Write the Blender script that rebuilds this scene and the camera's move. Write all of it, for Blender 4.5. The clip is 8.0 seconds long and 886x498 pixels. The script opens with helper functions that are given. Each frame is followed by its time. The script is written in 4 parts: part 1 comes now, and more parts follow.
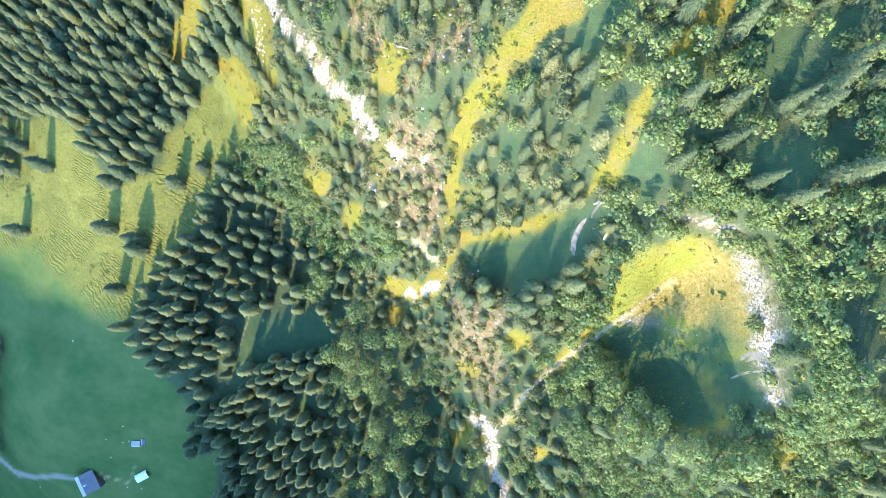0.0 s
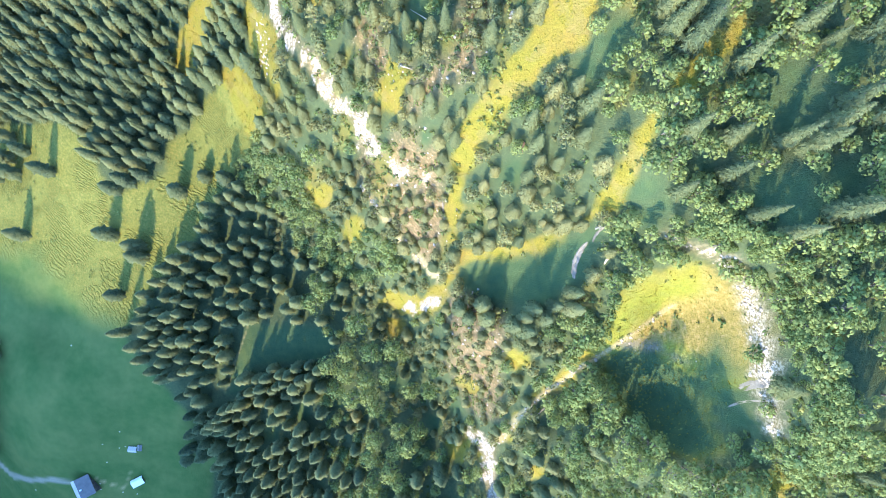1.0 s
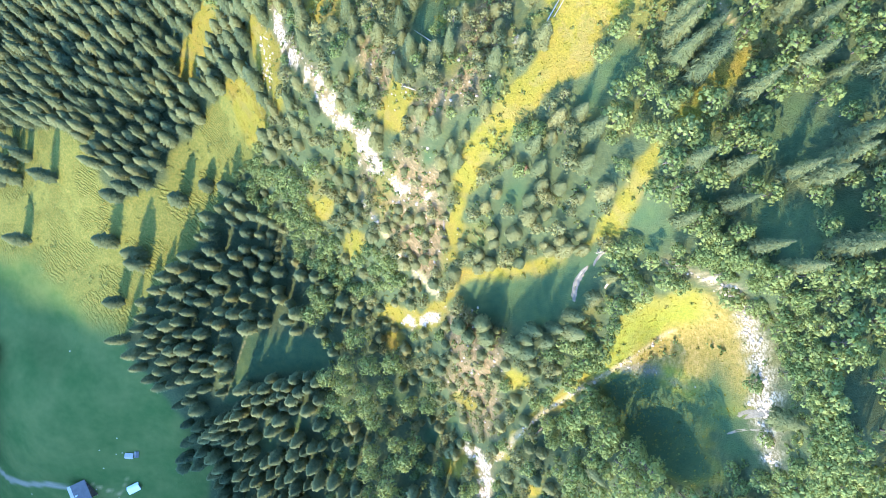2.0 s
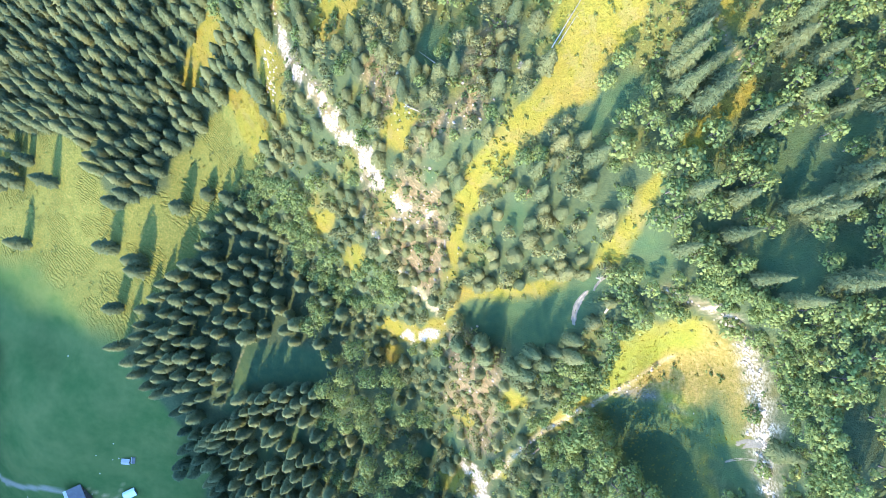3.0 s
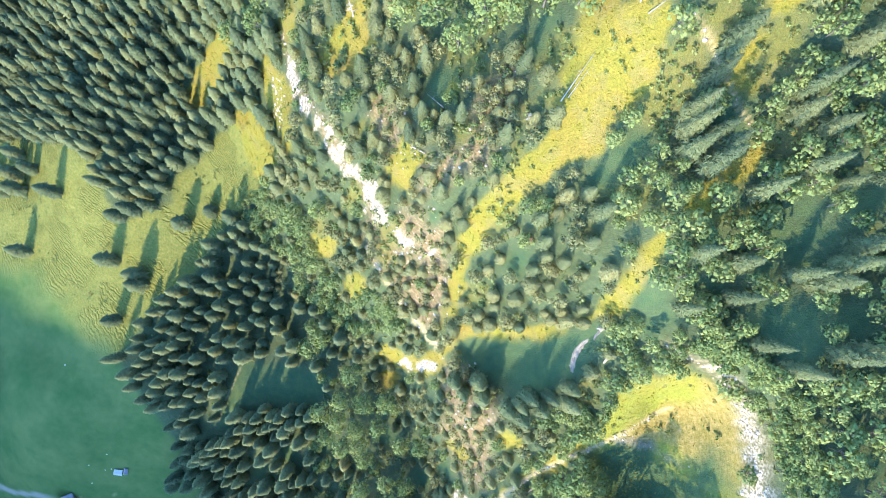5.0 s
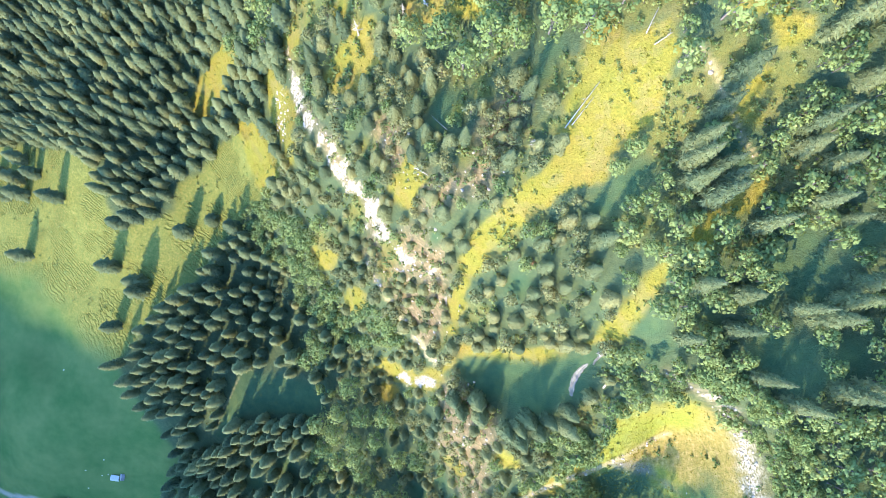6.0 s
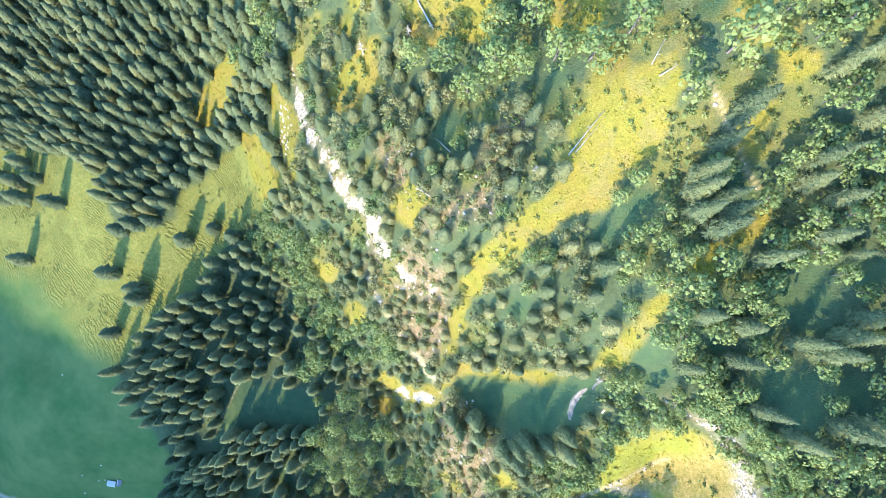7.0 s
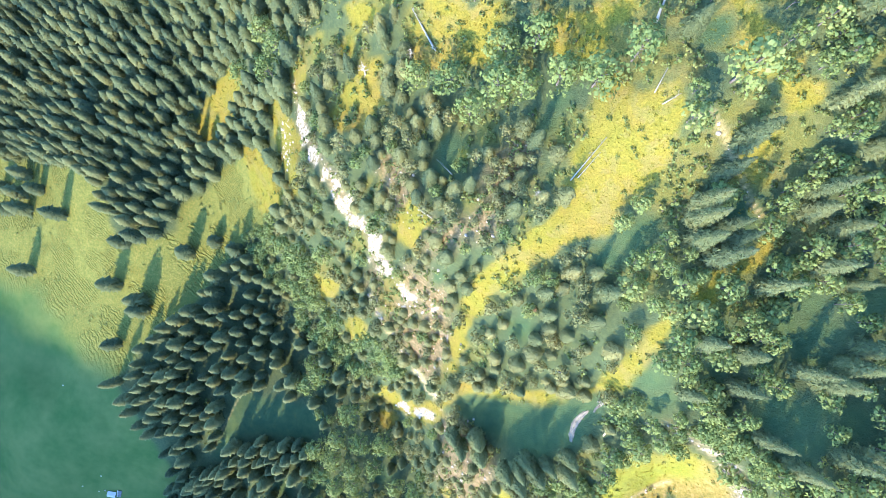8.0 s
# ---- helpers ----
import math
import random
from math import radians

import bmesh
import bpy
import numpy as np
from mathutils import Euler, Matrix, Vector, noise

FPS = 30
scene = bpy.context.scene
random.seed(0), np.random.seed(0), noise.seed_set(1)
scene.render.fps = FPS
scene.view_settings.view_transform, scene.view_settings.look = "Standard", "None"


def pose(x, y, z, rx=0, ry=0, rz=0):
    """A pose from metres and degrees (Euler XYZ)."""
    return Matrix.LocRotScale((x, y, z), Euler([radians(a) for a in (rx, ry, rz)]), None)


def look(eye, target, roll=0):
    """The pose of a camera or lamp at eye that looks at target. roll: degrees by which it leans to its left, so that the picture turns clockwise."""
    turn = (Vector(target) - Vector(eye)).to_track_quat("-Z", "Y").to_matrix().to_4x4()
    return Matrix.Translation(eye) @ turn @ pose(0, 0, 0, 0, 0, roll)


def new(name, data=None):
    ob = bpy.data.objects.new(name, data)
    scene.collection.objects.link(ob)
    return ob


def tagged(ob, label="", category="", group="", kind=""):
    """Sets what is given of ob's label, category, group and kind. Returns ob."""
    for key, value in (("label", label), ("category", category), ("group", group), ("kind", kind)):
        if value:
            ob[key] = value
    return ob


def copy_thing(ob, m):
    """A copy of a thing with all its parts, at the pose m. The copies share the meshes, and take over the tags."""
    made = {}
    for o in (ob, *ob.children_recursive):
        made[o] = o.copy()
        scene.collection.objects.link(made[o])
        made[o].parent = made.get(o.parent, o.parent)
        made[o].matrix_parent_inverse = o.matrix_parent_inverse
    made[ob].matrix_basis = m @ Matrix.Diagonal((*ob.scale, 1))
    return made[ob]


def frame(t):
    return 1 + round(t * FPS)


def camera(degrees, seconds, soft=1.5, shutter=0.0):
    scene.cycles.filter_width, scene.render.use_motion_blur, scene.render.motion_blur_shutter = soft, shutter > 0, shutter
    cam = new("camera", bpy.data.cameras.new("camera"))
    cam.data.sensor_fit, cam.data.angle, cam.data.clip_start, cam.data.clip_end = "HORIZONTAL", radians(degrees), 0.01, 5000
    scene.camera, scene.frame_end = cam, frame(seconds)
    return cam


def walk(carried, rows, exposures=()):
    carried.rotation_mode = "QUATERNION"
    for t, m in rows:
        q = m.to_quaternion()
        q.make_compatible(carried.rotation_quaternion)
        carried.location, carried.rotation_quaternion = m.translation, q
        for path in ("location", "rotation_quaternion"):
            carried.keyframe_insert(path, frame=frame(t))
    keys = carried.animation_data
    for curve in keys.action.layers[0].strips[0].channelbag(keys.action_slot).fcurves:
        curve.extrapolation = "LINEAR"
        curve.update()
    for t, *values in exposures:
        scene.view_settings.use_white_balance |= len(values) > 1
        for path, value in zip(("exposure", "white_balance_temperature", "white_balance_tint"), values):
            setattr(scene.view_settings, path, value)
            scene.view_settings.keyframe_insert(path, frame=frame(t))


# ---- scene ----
cam = camera(65.5, 8.0, soft=0.5)
METRES, EYE, TILT, LEAN, TURN = 50.0, 450.0, -86.0, 0.0, 0.0
ROWS = [
    (0.0, 0.0, 0.0, 0.0, 0.0, 0.0, -0.0),
    (0.5, -0.0013, 0.0033, 0.0626, 0.02, 0.0, -0.54),
    (1.0, -0.0019, 0.0072, 0.1252, 0.03, 0.01, -1.08),
    (1.5, -0.0041, 0.0108, 0.1879, 0.04, 0.02, -1.54),
    (3.0, -0.0125, 0.0219, 0.3768, 0.1, 0.05, -3.08),
    (3.5, -0.0174, 0.0247, 0.439, 0.12, 0.06, -3.65),
    (4.0, -0.0226, 0.0281, 0.5012, 0.14, 0.08, -4.2),
    (4.5, -0.028, 0.0315, 0.5633, 0.16, 0.1, -4.75),
    (6.0, -0.0482, 0.0422, 0.7501, 0.27, 0.13, -6.35),
    (6.5, -0.056, 0.0459, 0.8114, 0.3, 0.16, -6.87),
    (7.0, -0.0658, 0.0488, 0.8732, 0.33, 0.16, -7.39),
    (7.5, -0.0754, 0.0516, 0.9324, 0.37, 0.2, -7.47),
    (8.0, -0.0852, 0.0556, 0.9936, 0.41, 0.22, -7.6),
]
EXPOSURE, KELVIN, TINT = 3.33, 4930, 14
walk(cam, [(t, pose(0, 0, EYE, TILT, LEAN, TURN) @ pose(METRES * x, METRES * y, METRES * z, 90 + pitch, roll, yaw)) for t, x, y, z, yaw, pitch, roll in ROWS],
     exposures=((0.0, EXPOSURE, KELVIN, TINT), (8.0, EXPOSURE, KELVIN, TINT)))

# ---------------------------------------------------------------- light
SUN_HEIGHT, SUN_TURN = 20.0, 197.0      # degrees above the horizon, degrees clockwise from +y
world = bpy.data.worlds.new("sky")
scene.world = world
world.use_nodes = True
wn = world.node_tree
sky = wn.nodes.new("ShaderNodeTexSky")
sky.sky_type = "NISHITA"
sky.sun_disc = False
sky.sun_elevation, sky.sun_rotation = radians(SUN_HEIGHT), radians(SUN_TURN)
sky.altitude, sky.dust_density, sky.ozone_density = 1200, 0.4, 3.4
wn.links.new(sky.outputs[0], wn.nodes["Background"].inputs[0])
wn.nodes["Background"].inputs[1].default_value = 0.15

lamp = bpy.data.lights.new("sun", "SUN")
lamp.energy, lamp.angle, lamp.color = 1.5, radians(1.4), (1.0, 0.755, 0.415)
sun = new("sun", lamp)
e, a = radians(SUN_HEIGHT), radians(SUN_TURN)
to_sun = Vector((math.sin(a) * math.cos(e), math.cos(a) * math.cos(e), math.sin(e)))
sun.matrix_world = look(to_sun * 600 + Vector((0, 0, 200)), (0, 0, 200))


# ---------------------------------------------------------------- noise and land
def lattice(ix, iy, seed):
    v = np.sin(ix * 127.1 + iy * 311.7 + seed * 74.7) * 43758.5453
    return v - np.floor(v)


def grain(x, y, size, seed=0):
    """Smooth noise from 0 to 1 with lumps of that size in metres."""
    x, y = np.asarray(x, float) / size, np.asarray(y, float) / size
    ix, iy = np.floor(x), np.floor(y)
    fx, fy = x - ix, y - iy
    fx, fy = fx * fx * (3 - 2 * fx), fy * fy * (3 - 2 * fy)
    a0, b0 = lattice(ix, iy, seed), lattice(ix + 1, iy, seed)
    a1, b1 = lattice(ix, iy + 1, seed), lattice(ix + 1, iy + 1, seed)
    return (a0 * (1 - fx) + b0 * fx) * (1 - fy) + (a1 * (1 - fx) + b1 * fx) * fy


def rough(x, y, size, seed=0):
    return (grain(x, y, size, seed) + 0.5 * grain(x, y, size / 2.1, seed + 1) + 0.25 * grain(x, y, size / 4.3, seed + 2)) / 1.75


# a mountainside that rises to the east: a tilted base, broad swells and small knolls
BASE = (205.47, 0.7555, 0.4689)
SWELL_X = (-230, -175, -120, -65, -20, 25, 75)
SWELL_Y = (-90, -35, 15, 60, 110, 160)
SWELL = (
    (22.1, -1.7, -19.3, -11.6, -5.1, -18.5, -1.5),
    (13.8, 6.4, -0.1, 4.6, -16.5, -12.9, 0.9),
    (-0.1, -13.6, -2.5, -21.7, -19.9, 13.5, -5.5),
    (-4.1, 6.5, -10.2, -16.7, -0.1, 14.5, -5.3),
    (-11.7, 14.0, -36.0, 13.4, 5.0, -13.7, -5.1),
    (-16.2, 0.0, -17.3, 18.8, 10.6, 8.3, 23.5),
)
KNOLLS = (
    (27, 13, -3.4),
    (72, -12, -1.1),
    (88, 15, 10.1),
    (78, 60, -0.5),
    (40, 100, 18.4),
    (-10, 75, 15.9),
    (68, 0, 2.0),
    (88, 0, -2.9),
    (68, -30, -1.4),
    (88, -28, 12.2),
    (30, -45, 26.8),
    (5, -45, -19.2),
    (45, 20, 11.5),
    (62, 30, -3.6),
    (5, 15, 8.9),
    (-30, 45, 9.6),
    (-50, 85, 28.0),
    (-75, 100, 6.9),
    (25, 70, 4.8),
    (0, 60, 12.5),
)
BUMPS = (
    (20, 12, -14.1),
    (32, 10, 6.5),
    (12, -9, 10.6),
    (28, -6, 9.9),
    (-20, -6, -13.8),
    (58, -22, -3.7),
    (75, -28, -1.8),
    (72, 4, -19.7),
    (64, -10, -4.2),
    (85, -14, 2.2),
    (-30, 36, 14.0),
    (84, -28, 9.8),
    (-16, -25, -6.2),
    (42, -34, -11.3),
    (36, 24, -4.4),
    (76, -14, -9.0),
    (79, -26, -14.0),
    (72, -20, -4.0),
    (66, -46, 12.0),
    (78, -47, 8.0),
    (55, -36, 8.0),
)
DIPS = (
    (37, 101, -2.0),
    (62, 55, 4.4),
    (81, -15, 3.2),
    (44, 90, -4.2),
    (-62, 116, 3.5),
    (6, 45, -4.2),
    (25, 89, 2.7),
    (20, -46, -1.0),
    (58, 10, -2.0),
    (-108, -34, 1.8),
    (-10, 5, -7.6),
    (70, -25, 2.7),
    (-82, 94, -7.0),
    (10, 11, 4.0),
    (85, -1, 4.3),
    (50, 51, 5.4),
    (-213, -17, -8.3),
    (42, 20, -3.9),
    (-36, 33, -5.2),
    (60, 25, -2.3),
    (-59, 46, 1.1),
    (-41, 78, -3.5),
    (75, 15, -1.2),
    (21, -28, 3.0),
    (15, -3, 2.3),
    (29, 21, -4.3),
    (13, 61, -3.7),
    (-10, 47, -1.8),
    (48, -8, 1.7),
    (-55, 98, -4.2),
    (-32, 72, -1.9),
)
# the landslide's scar above the basin: foot of the wall and its height (x, y, height)
SCARP = ((57, 26.5, 0), (63, 22, 6), (70, 17.8, 12), (75.5, 13.5, 14), (79.3, 5, 15), (81.3, -6, 19), (82.8, -17, 22), (85, -27, 18), (88, -37, 5), (90, -42, 0))


def scar_wall(x, y):
    """Height that the scar's wall and the ground behind it add."""
    best, side, high = np.full(np.shape(x), 1e9), np.zeros(np.shape(x)), np.zeros(np.shape(x))
    for (x0, y0, h0), (x1, y1, h1) in zip(SCARP, SCARP[1:]):
        dx, dy = x1 - x0, y1 - y0
        s = np.clip(((x - x0) * dx + (y - y0) * dy) / (dx * dx + dy * dy), 0, 1)
        d = np.hypot(x - x0 - s * dx, y - y0 - s * dy)
        near = d < best
        best = np.where(near, d, best)
        side = np.where(near, np.sign(dx * (y - y0) - dy * (x - x0)), side)
        high = np.where(near, h0 + s * (h1 - h0), high)
    f = np.clip((best * side + 0.6) / 8.0, 0, 1)
    return high * f * f * (3 - 2 * f) * np.exp(-np.clip(best * side - 7, 0, 400) / 20)


def land(x, y):
    x, y = np.asarray(x, float), np.asarray(y, float)
    z = BASE[0] + BASE[1] * 300 * np.tanh(x / 300) + BASE[2] * 300 * np.tanh(y / 300)
    for cy, row in zip(SWELL_Y, SWELL):
        for cx, h in zip(SWELL_X, row):
            z = z + h * np.exp(-((x - cx) ** 2 + (y - cy) ** 2) / (2 * 42.0 ** 2))
    for cx, cy, h in KNOLLS:
        z = z + h * np.exp(-((x - cx) ** 2 + (y - cy) ** 2) / (2 * 16.0 ** 2))
    for cx, cy, h in BUMPS:
        z = z + h * np.exp(-((x - cx) ** 2 + (y - cy) ** 2) / (2 * 9.0 ** 2))
    for cx, cy, h in DIPS:
        z = z + h * np.exp(-((x - cx) ** 2 + (y - cy) ** 2) / (2 * 13.0 ** 2))
    z = z + scar_wall(x, y)
    # the ridge to the south that shades the valley floor
    z = z + (361 + 0.17 * np.clip(-x - 325, 0, 200)) / (1 + np.exp(np.clip((x + 185) / 26, -40, 40))) * np.exp(-((y + 470) / 120) ** 2)
    z = z + 1.6 * (rough(x, y, 14, 3) - 0.5) + 25 * (rough(x, y, 260, 8) - 0.5) * np.clip((np.hypot(x + 80, y - 20) - 330) / 300, 0, 1)
    return z


# what lies open on the slope, as outlines (x, y) and as strokes (x, y, width), in metres
MEADOW = [(-311, 98), (-239, 95), (-219, 92), (-194, 91), (-178, 82), (-174, 65), (-167, 54), (-154, 60), (-140, 67), (-138, 80), (-126, 86), (-116.1, 98.1), (-101.7, 105.5), (-95.3, 105.1), (-81.8, 96.5), (-72.6, 83.3), (-86.2, 78.8), (-94.3, 71.2), (-107, 60), (-118, 44), (-131, 28), (-142, 16), (-160, -1), (-170, -15), (-162, -28), (-148, -47), (-135, -65), (-143, -85), (-126, -87), (-134, -122), (-165, -161), (-412, -198)]
PASTURE = [(-273, 116), (-115.1, 107.1), (-49.1, 97.7), (-58.5, 71.4), (-107, 60), (-131, 28), (-172, -15), (-194.7, -0.1), (-225, 27), (-292, 28)]
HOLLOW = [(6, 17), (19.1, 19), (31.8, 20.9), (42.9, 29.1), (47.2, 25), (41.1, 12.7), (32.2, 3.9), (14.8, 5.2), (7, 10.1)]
BASIN = [(48.6, -9.7), (50.3, 0.8), (53.3, 9.6), (59.6, 14.7), (66.3, 18.9), (73.4, 16), (78, 12), (80.6, 3.1), (82.3, -5.7), (83.2, -16.6), (79.9, -24.3), (80.2, -35.4), (72.5, -39.6), (63.5, -35.5), (55.5, -24.5)]
# outline of the basin's shaded lower half, painted darker than the rest
BASIN_SHADE = [(50.5, -11.7), (56.5, -8.7), (63.2, -7.6), (67.1, -5.6), (70.7, -11.3), (75.6, -14.3), (78.7, -4.5), (82.1, -11.6), (79.9, -24.3), (80.2, -35.4), (72.5, -39.6), (63.5, -35.5), (55.5, -24.5)]
GRAVEL = [(55.6, -7.3, 1.5), (62.2, -7.1, 3.4), (66.9, -8, 5.2), (70.7, -10.4, 4.0), (74.6, -12.3, 1.5)]
CLEARING = [(-99.9, -8), (-84, -9), (-72, -8), (-53, -12), (-52, -18), (-60, -26), (-80, -28), (-93.7, -30.8), (-105.6, -47.7), (-111.6, -45.7), (-103.5, -24.8)]
GRASS_STROKES = [
    [(-122, 116, 17.6), (-112, 123, 20.5), (-105, 129, 15.8)],
    [(3, 25, 2.0), (3.1, 37.2, 3.4), (5.2, 47.6, 5.7), (8.3, 54.8, 8.4), (14.3, 62.8, 8.1), (20.3, 67.5, 8.5), (25.1, 71.3, 3.0), (31.1, 76.1, 10.0)],
    [(22.2, 69.4, 5.4), (29.1, 79.1, 11.2), (33.3, 88.5, 19.6), (33.4, 96.8, 16.0), (29.2, 104.6, 5.7)],
    [(7, 21, 2.5), (20.2, 21, 3.9), (31.8, 22.9, 4.9), (37.9, 27, 3.3), (45.6, 32.1, 3.4), (48.6, 38.9, 3.6), (50.3, 48.2, 5.2), (52.9, 55.8, 2.0)],
    [(25, -44.9, 4.0), (31.7, -30.6, 5.1), (41.6, -21.6, 4.6), (48.6, -11.7, 5.1)],
]
GLADE_STROKES = [
    [(57.9, 59.8, 3.7), (60.4, 64, 5.1), (66.1, 69.4, 6.9), (69.4, 71.6, 4.0)],
    [(-26.4, 4.7, 6.6), (-16.4, 2.4, 9.7), (-5.1, 2.6, 9.9), (0, 9.9, 4.7), (6, 19, 3.2)],
    [(-76, 112, 9), (-72, 104, 13), (-68, 96, 14), (-64, 87, 8)],
    [(-99, 102.8, 8.2), (-90.4, 93.8, 16.9), (-85.1, 85.5, 17.9), (-85.4, 79.9, 5.5)],
    [(30.1, 86.2, 8.3), (34.4, 92.7, 15.9), (37.6, 97.2, 14.0), (43.9, 98.5, 4.1)],
]
SCRUB = [[(46.5, 80.6, 9.7), (48.9, 88.1, 10.8), (51, 94.3, 7.9), (53.9, 98.2, 7.6), (58.6, 100.8, 6.0)], [(64.4, 89.4, 6.7), (68.2, 93.2, 7.7), (70.2, 98.2, 5.2), (63.3, 105.4, 5.8)], [(-22, 126, 6.5), (-10, 117, 7.5), (-2, 122, 8.8), (3, 125, 5.7)], [(19, 114.1, 6.0), (26.1, 117.2, 15.8), (32.1, 119.4, 8.1), (40.2, 118.5, 6.3)], [(-62.6, 114.4, 7.6), (-57.4, 122, 7.5), (-41.9, 124.8, 5.8), (-35, 114.1, 7.6), (-42.4, 105.7, 10.4)]]
GRASS_PATCHES = [(10, -61.1, 12.6), (35, -57.1, 8.3), (95.8, -42.9, 7.3), (62.7, 53, 4.6), (-16.1, 73.4, 10.6), (-56, 48, 12.3), (-37.9, 33.2, 13.6), (28.6, -16.4, 7.9), (10.9, -28.5, 7.2), (41.6, 41.9, 2.6), (90.7, -1.3, 3.0), (-22.2, -9.3, 10.8)]
UPPER_PATCHES = [(-37.2, 106.5, 12.5), (-43.6, 102.1, 9.4), (-36, 116, 6.0), (-63.4, 117.2, 6.2), (-15, 119, 5.8), (-3, 120, 6.9), (24.1, 117.2, 7.4), (-15, 127, 5.6), (55.8, 96.1, 8.1), (61.5, 93.6, 5.8), (62.3, 84.3, 8.4), (63.3, 106.3, 6.5), (42.3, 116.6, 5.7), (14, 83.9, 5.2), (64.7, 66.2, 6.2), (58.9, 59.8, 4.7), (-5, 90, 3.9), (-41.9, 130.8, 5.0), (29.1, 121.2, 7.2), (-16.1, 72.4, 11.4), (-38, 128, 10), (-43, 122, 8), (-54, 127, 6), (-18, 120, 10), (-13, 125, 12), (-3, 119, 8), (-62, 118, 6), (-3, 125, 6), (17, 119, 10), (23, 120, 12), (27, 122, 10), (62, 109, 8), (66, 105, 6), (49, 117, 10), (54, 114, 8)]
FOREST_GRASS = [[(-97.8, -17.9, 4.0), (-74, -16, 3.9), (-62, -18, 3.3)], [(59.4, 83.4, 4.5), (61.9, 77.9, 6.0), (65.5, 73.6, 3.2)], [(79.3, 50.8, 5.9), (83.5, 54.8, 7.8)], [(78.3, 31, 6.5), (82.1, 34, 9.9), (86, 36, 6.0)]]
SCREES = [
    [(-64.5, 116.3, 1.5), (-60.7, 106, 2.4), (-57.5, 97.9, 2.9), (-48, 88.4, 3.0), (-41.8, 79, 3.0), (-37.7, 73.9, 2.3), (-32.5, 69.8, 4.1), (-29.4, 63.5, 6.2), (-23.3, 56.4, 3.3), (-18.2, 51.4, 3.2), (-13.2, 46.4, 2.7), (-5.1, 43.4, 1.2)],
    [(60.5, 25.2, 1.6), (64.7, 22.6, 1.8), (69.8, 20.4, 1.6), (74.0, 17.9, 1.5), (77.3, 14.7, 1.3), (79.9, 9.9, 1.0), (82.0, 4.3, 0.9), (83.0, -0.8, 0.9), (83.9, -5.9, 1.0), (84.6, -10.2, 1.1), (84.9, -14.9, 1.1), (85.6, -20.2, 1.2), (86.6, -24.5, 1.2), (87.6, -28.3, 0.8)],
    [(15, -52.1, 4.7), (19, -54.1, 7.0), (20, -64.1, 3.7), (24, -77, 4.6), (28, -88, 4.5)],
    [(-14.4, 1.4, 5), (-6.1, 2.5, 6), (0, 8.9, 3)],
]
BARE_TRAILS = [
    [(-33.5, 49.4, 2.3), (-20.3, 33.1, 2.1), (-10.1, 20.9, 2.1), (-1, 12.9, 2.4)],
    [(23, -49, 2.7), (27.9, -37.7, 1.8), (36.7, -26.6, 1.7), (47.5, -14.6, 1.6), (55.6, -6.8, 1.4), (69.9, 5, 0.8)],
    [(49, 99.5, 0.8), (53.9, 95.2, 0.9), (59.6, 88.6, 0.9), (63.2, 83.2, 0.8), (66.9, 78.9, 0.8)],
    [(-97.9, -10, 0.8), (-101.7, -20.9, 0.8), (-107.4, -32.7, 0.8), (-110.5, -42.7, 0.8)],
    [(-199, -102, 2.1), (-190, -106, 1.6), (-184, -108, 1.4), (-180, -103, 1.2), (-178, -97, 1.2)],
]
BROWN_SLOPES = [[(7.9, 1.2, 14.4), (12.8, -6.6, 17.2), (11.8, -20.4, 16.8), (16.9, -34.6, 13.7)], [(-16.2, 55.4, 8.6), (-8.1, 51.5, 10.0), (-3, 38.2, 7.8), (-5, 26, 9.1), (-28.4, 52.4, 8.2)], [(-5, 68.5, 8.0), (2, 71.5, 6.3), (9, 84.9, 9.2), (10.9, 90.7, 6.1)], [(-25.2, 87.6, 7.0), (-18.2, 76.5, 7.8), (-8.1, 66.4, 6.2)]]
WORN = [[(63.3, -5.6, 8.8), (72.2, -0.7, 15.1), (77, -1.6, 14.3), (79.8, -4.6, 7.6)], [(73.4, 15.5, 1.6), (77, 12, 3.0), (78.9, 4.1, 3.6), (80.7, -3.7, 3.6), (81.6, -9.6, 2.6)]]
# grassy hollows among the trees, their shade painted as darker ground, (x, y, radius)
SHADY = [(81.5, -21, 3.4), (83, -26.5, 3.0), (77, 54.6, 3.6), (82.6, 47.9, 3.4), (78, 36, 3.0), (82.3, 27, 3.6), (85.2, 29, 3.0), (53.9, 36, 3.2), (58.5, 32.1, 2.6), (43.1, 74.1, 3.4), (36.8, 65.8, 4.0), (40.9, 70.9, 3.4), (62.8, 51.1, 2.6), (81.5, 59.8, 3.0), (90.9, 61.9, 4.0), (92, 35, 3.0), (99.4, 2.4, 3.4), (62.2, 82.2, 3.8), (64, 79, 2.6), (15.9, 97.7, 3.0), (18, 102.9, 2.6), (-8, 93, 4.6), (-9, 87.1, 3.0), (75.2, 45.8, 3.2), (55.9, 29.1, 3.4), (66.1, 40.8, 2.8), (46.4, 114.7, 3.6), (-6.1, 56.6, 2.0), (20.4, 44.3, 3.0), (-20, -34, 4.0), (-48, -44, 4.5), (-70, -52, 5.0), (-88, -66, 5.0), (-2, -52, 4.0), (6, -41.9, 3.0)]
ROAD = [(-313, -94, 3.7), (-281, -102, 4.3), (-266, -110, 4.5), (-249, -109, 3.3), (-227, -105, 3.1), (-212, -106, 3.2)]


